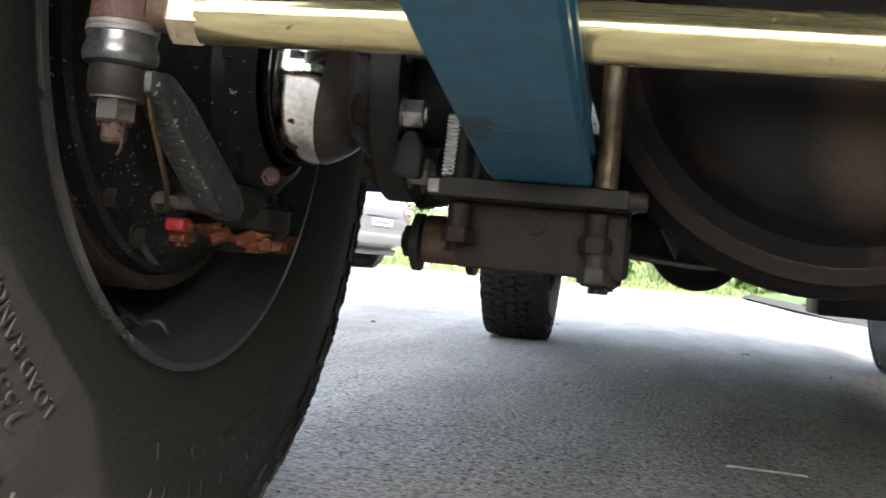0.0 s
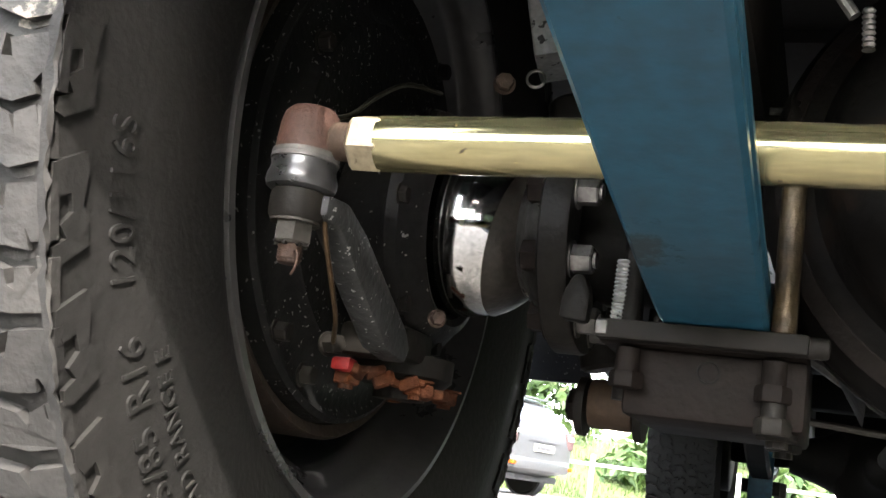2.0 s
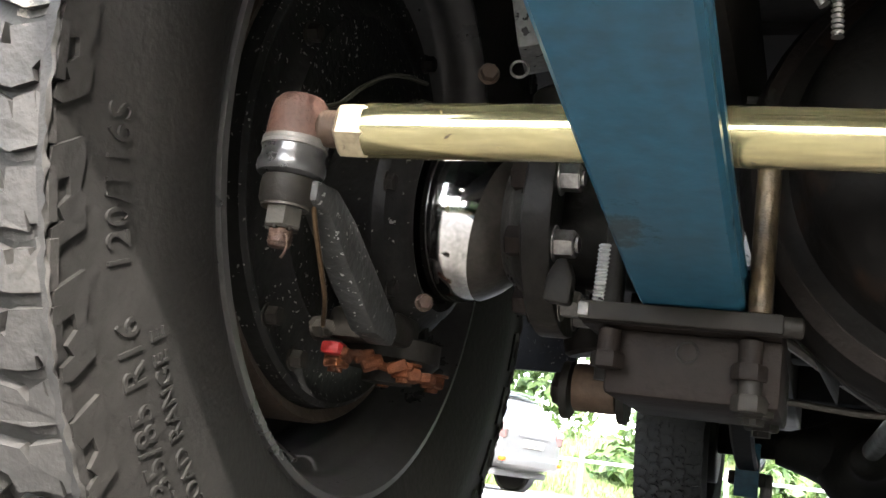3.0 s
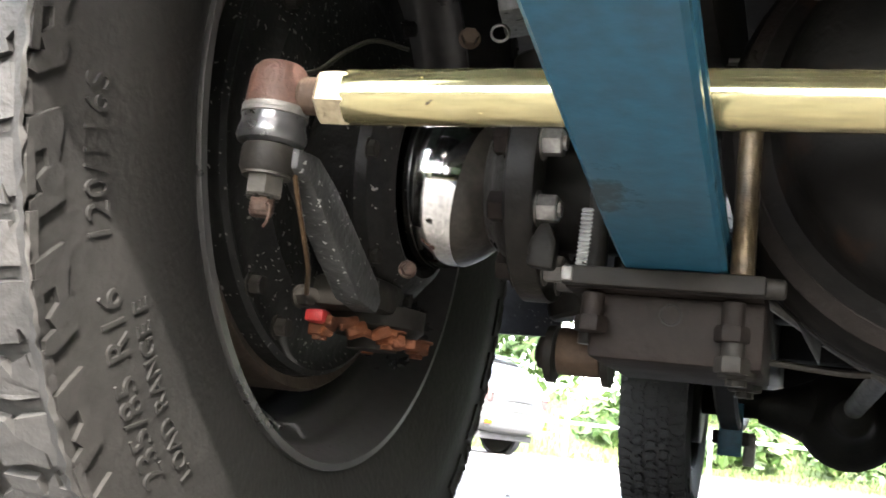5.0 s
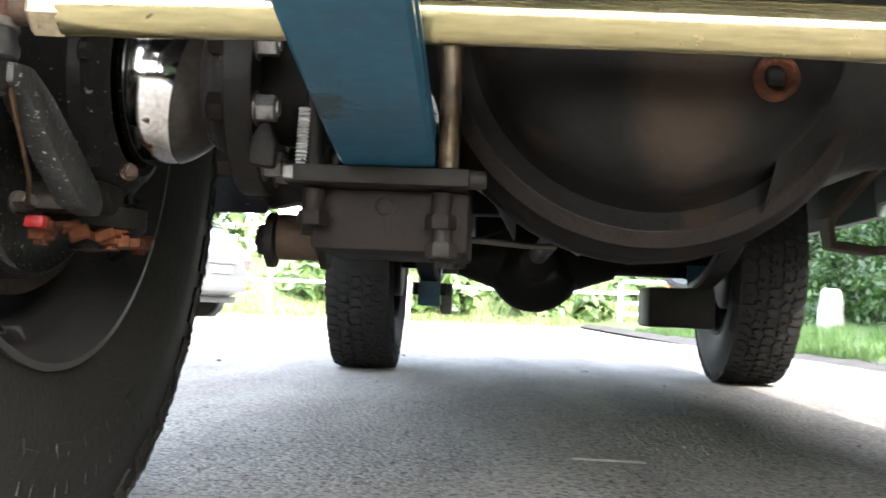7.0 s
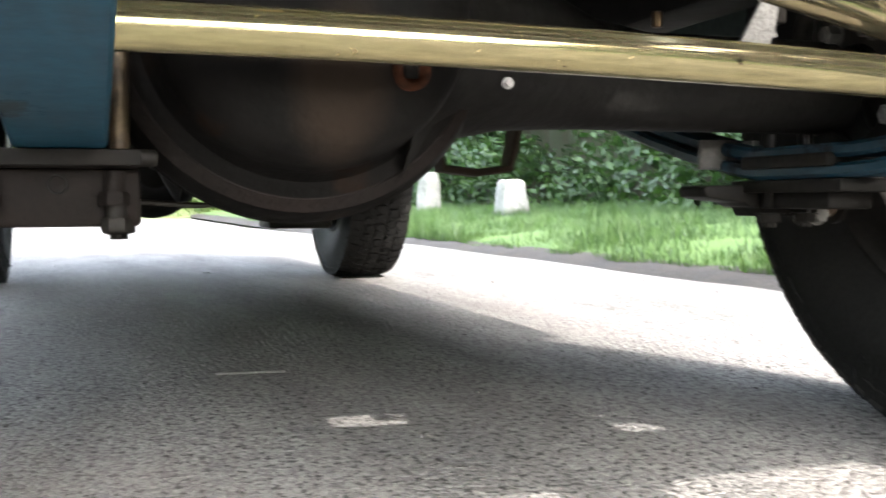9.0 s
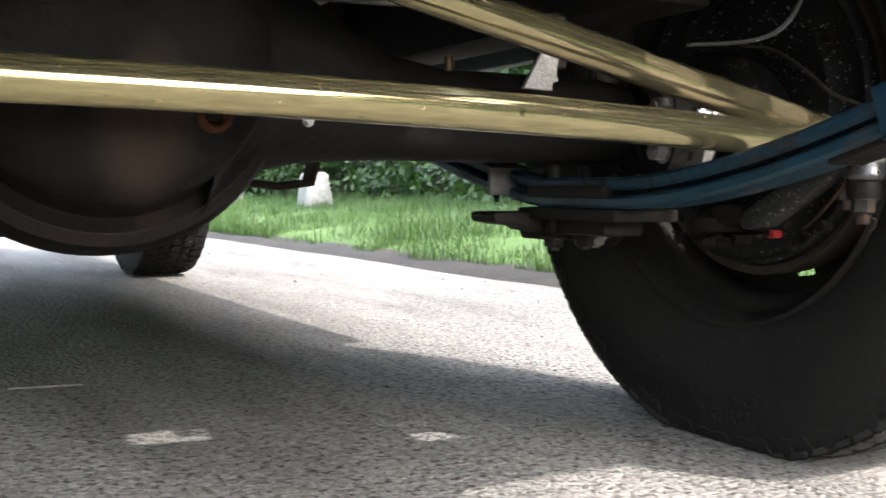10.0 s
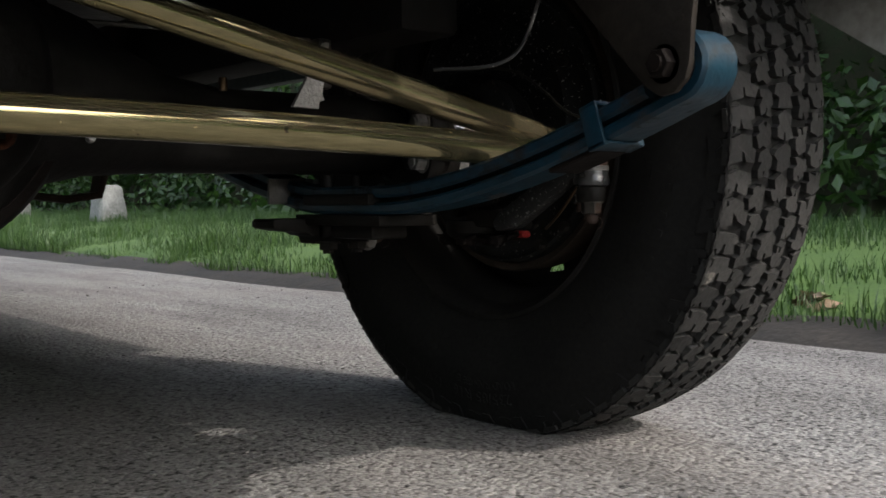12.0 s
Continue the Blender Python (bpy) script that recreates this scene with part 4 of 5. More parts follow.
def leaf_spring(x, y0, paint, z_eye, z_mid, bend, front=0.50, rear=0.62, z_rear=0.45, wide=0.061):
    r_eye = 0.022
    main = spring_line(z_eye, -front, z_mid, rear, z_rear, bend)
    curl = []
    c = main[0] + Vector((0, 0.0, r_eye)) + Vector((0, -0.004, 0.002))
    for k in range(14):
        a = -math.pi / 2 - 0.25 - k * 4.9 / 13
        curl.append(Vector((0, c.y + r_eye * math.cos(a), c.z + r_eye * math.sin(a))))
    sp = part("leaf_spring", ribbon(curl[::-1] + main, wide, 0.0105 if x < 0 else 0.0125), paint, vehicle, "worn blue-painted leaf spring", m=pose(x, y0, 0))
    second = [p + Vector((0, 0, 0.0175)) for p in main if -front + (0.05 if x < 0 else 0.026) < p.y < rear - 0.06]
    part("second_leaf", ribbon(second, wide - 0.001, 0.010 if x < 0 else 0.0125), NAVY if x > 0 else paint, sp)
    part("spacer", box((0, 0, z_mid + 0.0095), (0.055, 0.13, 0.012), None, 0.002), BLACK, sp)
    at = -0.449 if x < 0 else -0.384
    i = next(i for i, p in enumerate(main) if p.y > at)
    p, q = main[i - 1], main[i]
    rot = Matrix.Rotation(math.atan2((q - p).z, (q - p).y), 3, 'X')
    p = p + (q - p) * ((at - p.y) / (q.y - p.y))
    long = 0.024 if x < 0 else 0.019
    if x > 0:
        under = [v + Vector((0, 0, -0.0085)) for v in main if -0.405 < v.y < -0.30]
        part("lower_leaf", ribbon(under, wide - 0.004, 0.0045), BROWN, sp, "dirty end of the shorter lower leaf")
    bm = bmesh.new()
    for dx in (-wide / 2 - 0.002, wide / 2 + 0.002):
        add_box(bm, p + rot @ Vector((dx, 0, 0.009)), (0.004, long, 0.038), rot, 0.0012)
    add_box(bm, p + rot @ Vector((0, 0, -0.0075)), (wide + 0.008, long, 0.004), rot, 0.0012)
    add_box(bm, p + rot @ Vector((0, 0, 0.0265)), (wide + 0.008, long, 0.004), rot, 0.0012)
    part("clamp", bm, paint, sp, "blue leaf clamp")
    part("eye_bush", lathe([(0.008, -wide / 2 - 0.001), (0.0168, -wide / 2 - 0.001), (0.0168, wide / 2 + 0.001), (0.008, wide / 2 + 0.001)], 28, c, (1, 0, 0)), BOOT, sp, "rubber spring eye bush")
    part("eye_bolt", hexhead((0.045 if x < 0 else -0.035, c.y, c.z), (1 if x < 0 else -1, 0, 0), 0.012, 0.009, 0.003), BROWN, sp, "dark oily eye bolt")
    return sp, c


spring_l, eye_l = leaf_spring(-0.305, 0, BLUE, 0.366, 0.296, 1.15)
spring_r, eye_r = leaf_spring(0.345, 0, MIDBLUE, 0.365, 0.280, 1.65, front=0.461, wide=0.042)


def spring_plate(s, x):
    bm = bmesh.new()
    if s < 0:
        add_box(bm, (x, 0.010, 0.2835), (0.118, 0.168, 0.012), None, 0.002)
        add_box(bm, (x + 0.008, 0.012, 0.2575), (0.104, 0.150, 0.041), None, 0.004)
    else:
        add_box(bm, (x + 0.026, 0.010, 0.267), (0.078, 0.168, 0.012), None, 0.002)
        add_box(bm, (x + 0.030, 0.020, 0.2545), (0.050, 0.110, 0.018), None, 0.004)
    p = part("spring_plate", bm, BROWN if s < 0 else BLACK, front_axle, "heavy rust-stained plate under the spring")
    if s < 0:
        part("locating_hole", lathe([(0.0, -0.0005), (0.0050, -0.0005), (0.0062, 0.0008), (0.0072, 0.0)], 20, (x + 0.005, -0.0632, 0.2665), (0, -1, 0), ends=False), DARKRUBBER, front_axle)
    if s < 0:
        part("plate_edge", box((x, -0.079, 0.2845), (0.119, 0.010, 0.0115), None, 0.0015), CHASSIS, front_axle, "worn dark front edge of the plate")
        part("edge_tab", box((x - 0.056, -0.084, 0.2845), (0.007, 0.003, 0.0085), None, 0.001), DULL, front_axle, "bare grey metal at the plate corner")
        part("edge_pin", rod((x + 0.052, -0.075, 0.2845), (x + 0.070, -0.072, 0.2845), 0.0062, 14, 0.001), BLACK, front_axle)
    for dx, z, mt in ((-0.041, 0.264, DULL), (0.042, 0.264, BROWN), (0.043, 0.246, BLACK)) if s < 0 else ():
        bolt = bmesh.new()
        add_rod(bolt, (x + dx, -0.070, z - 0.009), (x + dx, -0.070, z + 0.012), 0.0068, 16, 0.001)
        add_lathe(bolt, [(0.0098, 0.0), (0.0104, 0.001), (0.0104, 0.0075), (0.0092, 0.0095)], 6, (x + dx, -0.071, z - 0.012), (0, 0, 1))
        bmesh.ops.recalc_face_normals(bolt, faces=bolt.faces)
        part("plate_bolt", bolt, BROWN if mt is DULL else mt, front_axle, "oily bolt and nut on the plate")
    for dx in (-0.045 if s < 0 else 0.005, 0.045):
        for y in (-0.052, 0.052) if s < 0 else (0.052,):
            b2 = bmesh.new()
            add_tube(b2, [(x + dx, y, 0.246), (x + dx, y, 0.30), (x + dx, y * 1.1, 0.37), (x + dx, y * 1.1, 0.43), (x + dx, 0, 0.468)], 0.0070, 10)
            part("u_bolt", b2, BLACK, front_axle, "black threaded u-bolt")
            if s < 0 and dx < 0:
                continue
            part("u_bolt_nut", hexhead((x + dx, y, 0.240), (0, 0, -1), 0.0115, 0.008, 0.004), BLACK, front_axle)
    return p


spring_plate(-1, -0.312)
spring_plate(1, 0.338)
part("bump_lug", prism([(0.281, 0.2650), (0.285, 0.2685), (0.400, 0.2685), (0.400, 0.238), (0.347, 0.238), (0.343, 0.247), (0.332, 0.248), (0.326, 0.252), (0.300, 0.2545), (0.283, 0.2575)], 0.070, 0.120, "xz", 0.002), BLACK, front_axle, "black wedge-shaped lug on the spring plate")


def shock(s, x, y, lean):
    lo, hi = Vector((s * x, y, 0.252)), Vector((s * (x + lean), y - 0.02, 0.80))
    d = (hi - lo).normalized()
    body = part("shock_absorber", rod(lo + d * 0.03, lo + d * 0.25, 0.020, 24, 0.003), BLACK, vehicle, "black shock absorber with a pale speckled cover")
    part("dust_cover", box(lo + d * 0.42, (0.062, 0.05, 0.28), frame_to(d), 0.003), GALV, body, "pale grey cover specked with dark dirt")
    part("lower_bush", lathe([(0.0178, -0.0165), (0.0188, -0.015), (0.0188, 0.015), (0.0178, 0.0165)], 28, lo + Vector((0, 0, 0.003)), (1, 0, 0)), SLEEVE, body, "rusty brown bush sleeve")
    for dx in (-0.022, 0.022):
        part("bush_washer", lathe([(0.006, -0.003), (0.0225, -0.003), (0.0225, 0.003), (0.006, 0.003)], 24, lo + Vector((dx, 0, 0)), (1, 0, 0)), BLACK, body)
    part("bush_nut", hexhead(lo + Vector((s * 0.027, 0, 0)), (s, 0, 0), 0.014, 0.006, 0.002), BROWN, body)
    return body


part("ear_fin", prism([(-0.398, 0.290), (-0.380, 0.288), (-0.379, 0.306), (-0.384, 0.318), (-0.391, 0.318), (-0.397, 0.306)], -0.072, -0.060, "xz", 0.003), BLACK, front_axle, "dark upright fin beside the flange")
part("mud_flap", prism([(-0.66, 0.317), (-0.535, 0.319), (-0.530, 0.330), (-0.530, 0.52), (-0.66, 0.52)], 0.655, 0.665, "xz", 0.002), EAR, vehicle, "dark blue-black mud flap plate specked with dirt")
shock(-1, 0.394, 0.115, 0.13)
shock(1, 0.428, 0.095, 0.05)

# diff guard strap and thin pipe beside the differential
part("guard_strap", ribbon([Vector((-0.285, 0.370, 0.358)), Vector((-0.265, 0.360, 0.3445)), Vector((-0.210, 0.330, 0.3060)), Vector((-0.145, 0.295, 0.2640))], 0.030, 0.010, (0.45, 0.8, 0.2)), DULL, vehicle, "grey steel strut behind the axle")
thread = lathe([(0.0062 if k % 2 else 0.0074, 0.0013 * k) for k in range(30)], 20, (-0.3635, -0.050, 0.294), (0.05, -0.1, 1))
part("u_bolt_thread", thread, GALV, front_axle, "bright zinc thread of a u-bolt")
part("bolt_sleeve", rod((-0.2665, -0.077, 0.290), (-0.2665, -0.080, 0.41), 0.0070, 16, 0.001), SHANK, front_axle, "oily bronze-brown bolt shank")
part("pale_bracket", box((-0.2765, -0.03, 0.352), (0.010, 0.012, 0.05), None, 0.001), GALV, front_axle, "pale painted bracket edge")
thread = lathe([(0.0024 if k % 2 else 0.0033, 0.0014 * k) for k in range(16)], 12, (-0.233, -0.20, 0.408), (-0.05, 0, 1))
part("pipe_union", thread, STEEL, vehicle, "small bright threaded pipe union")
part("pipe_union", rod((-0.240, -0.20, 0.425), (-0.247, -0.20, 0.436), 0.003, 10), STEEL, vehicle)
part("axle_pipe", tube([(-0.258, 0.06, 0.255), (-0.235, 0.06, 0.2535), (-0.205, 0.06, 0.2515), (-0.187, 0.06, 0.252)], 0.0025, 8), NUT, front_axle)
part("axle_brake_pipe", tube([(-0.36, 0.03, 0.462), (-0.25, 0.04, 0.465), (0.05, 0.03, 0.462), (0.2, 0.03, 0.465), (0.38, 0.03, 0.465)], 0.0028, 8), DULL, front_axle)


part("brass_union", rod((0.147, -0.075, 0.392), (0.147, -0.075, 0.405), 0.0042, 12, 0.001), COPPER, front_axle, "small brass pipe union")
# pale casting whose colour also carries the sunlight on it
part("spring_seat_plate", prism([(0.216, 0.380), (0.2455, 0.379), (0.2465, 0.386), (0.2525, 0.388), (0.250, 0.394), (0.259, 0.445), (0.2535, 0.445)], -0.086, -0.080, "xz", 0.0008), CASTING, front_axle, "pale rough cast edge of the spring seat, sunlight in its colour")
part("spring_seat", box((0.258, -0.070, 0.425), (0.016, 0.02, 0.05), None, 0.003), BLACK, front_axle)
part("pale_bracket", box((0.352, 0.10, 0.301), (0.007, 0.02, 0.026), None, 0.001), GALV, front_axle, "pale painted bracket edge")
part("bracket_web", box((0.325, 0.112, 0.300), (0.05, 0.006, 0.030), None, 0.001), DULL, front_axle)
part("bleed_cap", box((0.533, -0.008, 0.327), (0.008, 0.026, 0.018), None, 0.003), GALV, plate_r, "white plastic cap")
part("plate_bolt", hexhead((0.404, 0.06, 0.240), (0, -1, 0), 0.009, 0.008), DULL, front_axle)
part("brake_hose", tube([(0.405, -0.25, 0.56), (0.395, -0.25, 0.50), (0.383, -0.25, 0.465), (0.362, -0.25, 0.428), (0.335, -0.24, 0.412), (0.30, -0.2, 0.41)], 0.0019, 8), ARM, vehicle, "thin grey brake hose")
part("seal_bolt", hexhead((-0.477, -0.066, 0.283), (0.6, -1, 0), 0.0048, 0.005), STUD, house_l, "rusty bolt head")
part("housing_bolt", hexhead((-0.462, -0.04, 0.452), (0.4, -1, 0), 0.0062, 0.007), SLEEVE, house_l, "rusty bolt head")
part("housing_clip", lathe([(0.0055, 0), (0.007, 0.001), (0.007, 0.002), (0.0055, 0.003)], 20, (-0.44, -0.04, 0.455), (0.2, -1, 0), ends=False), STEEL, house_l)

# chassis, engine and body
HANGER = mat("dusty_brown_steel", (0.0156, 0.0126, 0.0096), 0.7, 0, (0.0084, 0.0066, 0.0051), 18, 140, 0.4, (0.03, 0.021, 0.0144), 25, 0.62, 0.9, spec=0.12)
chassis = part("chassis_rail", box((-0.33, 1.50, 0.51), (0.075, 3.9, 0.11), None, 0.008), CHASSIS, vehicle, "black box-section chassis rail")
part("chassis_rail", box((0.345, 1.655, 0.51), (0.075, 3.59, 0.11), None, 0.008), CHASSIS, vehicle, "black box-section chassis rail")
HORN = [(-0.58, 0.50), (-0.55, 0.43), (-0.52, 0.385), (-0.49, 0.375), (-0.46, 0.39), (-0.44, 0.43), (-0.42, 0.462), (-0.42, 0.525), (-0.58, 0.525)]
HORN_ROUND = [(-0.040, 0.133), (-0.026, 0.03), (-0.024, 0.0), (-0.020, -0.013), (-0.010, -0.022), (0.004, -0.024), (0.018, -0.016), (0.055, 0.022), (0.078, 0.045), (0.12, 0.09), (0.12, 0.133)]
for x, c in ((-0.305, eye_l), (0.345, eye_r)):
    for dx in ((-0.042, 0.042) if x < 0 else (-0.032,)):
        shape = [(y + c.y + 0.50, z + c.z - 0.392) for y, z in HORN] if x < 0 else [(y + c.y, z + c.z) for y, z in HORN_ROUND]
        part("spring_hanger", prism(shape, x + dx - 0.003, x + dx + 0.003, "yz", 0.0008), HANGER, vehicle, "dusty brown chassis horn round the spring eye")
for x in (-0.305, 0.335):
    part("rear_shackle", box((x, 0.62, 0.46), (0.075, 0.03, 0.09), None, 0.004), CHASSIS, vehicle)
part("front_crossmember", box((-0.04, -0.33, 0.60), (0.52, 0.10, 0.09), None, 0.008), CHASSIS, vehicle)
for y in (0.85, 1.55, 2.35, 3.40):
    part("crossmember", box((0.007, y, 0.53), (0.60, 0.09, 0.11), None, 0.008), CHASSIS, vehicle)
part("bumper", box((0.205, -0.60, 0.610), (1.31, 0.055, 0.128), None, 0.008), CHASSIS, vehicle, "dark steel front bumper")

bm = bmesh.new()
add_box(bm, (0.02, 0.30, 0.56), (0.27, 0.62, 0.16), None, 0.03)
add_box(bm, (0.02, 0.36, 0.74), (0.34, 0.66, 0.26), None, 0.03)
part("engine_sump", bm, GREASY, vehicle, "oily engine sump")
bm = bmesh.new()
add_lathe(bm, [(0.20, 0), (0.20, 0.08), (0.14, 0.16), (0.12, 0.42), (0.13, 0.44), (0.13, 0.60)], 28, (0.02, 0.70, 0.62), (0, 1, 0))
add_box(bm, (0.04, 1.35, 0.56), (0.36, 0.34, 0.30), None, 0.04)
part("gearbox", bm, GREASY, vehicle, "oily gearbox and transfer case")
part("front_propshaft", rod((-0.13, 0.12, 0.37), (-0.10, 1.18, 0.46), 0.026, 20), BLACK, vehicle)
part("rear_propshaft", rod((0.0, 1.55, 0.50), (-0.09, 2.60, 0.375), 0.028, 20), DULL, vehicle)
part("exhaust_pipe", tube([(0.22, 0.35, 0.60), (0.27, 0.55, 0.50), (0.24, 0.95, 0.45), (0.24, 1.6, 0.43), (0.26, 2.1, 0.40)], 0.024, 12), BROWN, vehicle, "rusty exhaust pipe")
part("pipe_bracket", ribbon([Vector((0.357, 0.6, 0.40)), Vector((0.300, 0.6, 0.378)), Vector((0.292, 0.6, 0.33)), Vector((0.284, 0.6, 0.300)), Vector((0.235, 0.6, 0.294)), Vector((0.185, 0.6, 0.300)), Vector((0.18, 0.6, 0.33)), Vector((0.24, 0.6, 0.40))], 0.040, 0.011, (0, 1, 0)), SLEEVE, vehicle, "bent rusty exhaust bracket")
part("silencer", box((0.315, 2.45, 0.232), (0.19, 0.22, 0.115), None, 0.012), BLACK, vehicle, "black box behind the axle")

# rear axle and springs
rear_axle = bmesh.new()
add_rod(rear_axle, (-0.55, 2.783, 0.378), (0.55, 2.783, 0.378), 0.046, 28)
add_lathe(rear_axle, [(0.03, -0.13), (0.10, -0.10), (0.145, -0.04), (0.152, 0.0), (0.152, 0.05), (0.13, 0.08), (0.08, 0.12), (0.06, 0.20), (0.05, 0.22)], 40, (-0.09, 2.783, 0.355), (0, -1, 0))
for s in (-1, 1):
    add_lathe(rear_axle, [(0.12, 0.0), (0.075, 0.11), (0.046, 0.2)], 28, (-0.09 + s * 0.06, 2.783, 0.366), (s, 0, 0), ends=False)
    add_lathe(rear_axle, [(0.05, 0), (0.145, 0.0), (0.145, 0.05)], 36, (s * 0.52, 2.783, 0.385), (s, 0, 0))
rear = part("rear_axle", rear_axle, BLACK, vehicle, "dark rear axle with a deep differential bowl")
for x in (-0.425, 0.425):
    line = [Vector((0, -0.60 + 1.2 * i / 24, 0.30 + 0.12 * ((i - 12) / 12) ** 2)) for i in range(25)]
    sp = part("rear_leaf_spring", ribbon(line, 0.062, 0.03), BLACK, vehicle, "black rear leaf spring", m=pose(x, 2.783, 0))
    part("rear_spring_plate", box((0, 0, 0.265), (0.11, 0.17, 0.04), None, 0.004), BLACK, sp)
    part("rear_shock_foot", box((0.055 if x < 0 else -0.055, -0.02, 0.235), (0.035, 0.06, 0.10), None, 0.006), DULL, sp)
    part("rear_u_bolt", box((0, -0.09, 0.29), (0.07, 0.012, 0.16), None, 0.003), BLUE, sp)

# body shell: floor, bulkhead, wings, side skins
BODY = mat("dull_dark_body_paint", (0.03, 0.045, 0.04), 0.55, 0, (0.04, 0.05, 0.045), 4, 80, 0.1)
UNDER = mat("black_underseal", (0.0078, 0.0078, 0.0078), 0.85, 0, (0.0156, 0.0143, 0.013), 5, 60, 0.6)
part("floor_pan", box((0, 1.95, 0.665), (1.58, 3.2, 0.03), None, 0.005), UNDER, vehicle, "black undersealed floor")
part("bonnet", box((0, 0.06, 1.08), (1.0, 1.02, 0.04), None, 0.01), BODY, vehicle)
for s in (-1, 1):
    part("sill", box((s * 0.80, 1.38, 0.635), (0.03, 1.59, 0.22), None, 0.008), BODY, vehicle, "dark body sill")
    part("rear_side", box((s * 0.80, 2.85, 0.80), (0.03, 1.40, 0.62), None, 0.008), BODY, vehicle)
    part("door_skin", box((s * 0.80, 1.30, 0.88), (0.03, 1.60, 0.40), None, 0.008), BODY, vehicle)
    part("wing_top", box((s * 0.64, -0.02, 0.99), (0.34, 0.88, 0.03), None, 0.008), BODY, vehicle)
    part("inner_wing", box((s * 0.475, -0.02, 0.85), (0.02, 0.84, 0.26), None, 0.004), UNDER, vehicle, "black inner wheel arch")
    part("wing_skin", prism([(-0.46, 0.66), (-0.42, 0.66), (-0.36, 0.80), (-0.20, 0.90), (0.20, 0.90), (0.36, 0.80), (0.42, 0.66), (0.50, 0.62), (0.55, 0.62), (0.55, 0.99), (-0.46, 0.99)], s * 0.80 - 0.012, s * 0.80 + 0.012, "yz"), BODY, vehicle)
    # unseen wing piece, drawn out to block the sun behind the tyre
    part("wing_rear", prism([(0.400, 0.505), (0.621, 0.512), (0.640, 0.731), (0.47, 0.799), (0.40, 0.879), (0.10, 0.914), (0.105, 0.794), (0.165, 0.725), (0.235, 0.634)], s * 0.80 - 0.008, s * 0.80 + 0.008, "yz"), BODY, vehicle)
    part("arch_rear", box((s * 0.64, 0.50, 0.83), (0.34, 0.02, 0.34), None, 0.004), UNDER, vehicle)
    part("front_panel", box((s * 0.63, -0.45, 0.83), (0.34, 0.03, 0.34), None, 0.008), BODY, vehicle)
# unseen front plates added as a sun mask: sun patches come through the gaps
def front_plate(name, outline, y=-0.42):
    part(name, prism(outline, y - 0.004, y + 0.004, "xz", 0.0012), UNDER, vehicle)


def oblong(x0, x1, z0, z1):
    return [(x0, z0), (x1, z0), (x1, z1), (x0, z1)]


front_plate("radiator_panel", oblong(-0.34, 0.219, 0.484, 0.645))
front_plate("radiator_panel", [(-0.34, 0.645), (0.293, 0.645), (0.330, 0.709), (-0.34, 0.709)])
front_plate("radiator_panel", oblong(-0.34, 0.545, 0.709, 1.06))
front_plate("radiator_support", [(0.219, 0.556), (0.293, 0.554), (0.293, 0.538), (0.386, 0.538), (0.386, 0.645), (0.219, 0.645)])
front_plate("radiator_bracket", oblong(0.291, 0.545, 0.484, 0.538))
front_plate("radiator_bracket", [(0.386, 0.538), (0.545, 0.538), (0.545, 0.586), (0.458, 0.586), (0.386, 0.599)])
front_plate("radiator_side", oblong(0.458, 0.545, 0.586, 0.612))
front_plate("radiator_side", [(0.386, 0.626), (0.458, 0.612), (0.545, 0.612), (0.545, 0.645), (0.386, 0.645)])
front_plate("radiator_side", [(0.380, 0.645), (0.545, 0.645), (0.545, 0.709), (0.420, 0.709)])
front_plate("wing_apron", oblong(0.628, 0.80, 0.563, 0.70), -0.45)
front_plate("front_apron", oblong(-0.53, -0.40, 0.484, 1.06), -0.45)
front_plate("front_apron", oblong(-0.34, -0.02, 0.484, 0.70), -0.45)
front_plate("front_apron", oblong(-0.40, -0.33, 0.60, 1.06), -0.445)
# unseen trays added to keep light from above off the underbody
for x in (-0.33, 0.33):
    part("engine_bay_tray", box((x, 0.25, 0.675), (0.33, 0.60, 0.02), None, 0.003), UNDER, vehicle)
# unseen liner added to stop a sliver of sun on the road
part("arch_liner", box((0.64, 0.35, 0.80), (0.33, 0.19, 0.012), None, 0.002), UNDER, vehicle)
part("bulkhead", box((0, 0.55, 0.85), (1.58, 0.03, 0.40), None, 0.004), UNDER, vehicle)
part("tailgate", box((0, 3.54, 0.88), (1.58, 0.03, 0.44), None, 0.008), BODY, vehicle)
part("cab_roof", box((0, 1.3, 1.90), (1.50, 1.6, 0.04), None, 0.02), BODY, vehicle)
for x, y in ((-0.73, 0.53), (0.73, 0.53), (-0.73, 2.07), (0.73, 2.07)):
    part("cab_pillar", box((x, y, 1.47), (0.04, 0.05, 0.84), None, 0.006), BODY, vehicle)
part("seat_box", box((0, 1.3, 1.0), (1.56, 1.5, 0.62), None, 0.02), BODY, vehicle)
VALANCE = mat("pale_grey_body_paint", (0.33, 0.32, 0.29), 0.5, 0, (0.28, 0.27, 0.25), 5, 80, 0.1)
part("wing_valance", prism([(-0.46, 0.40), (-0.37, 0.444), (-0.25, 0.52), (-0.22, 0.66), (-0.46, 0.66)], 0.796, 0.806, "yz"), VALANCE, vehicle, "pale grey lower edge of the wing")

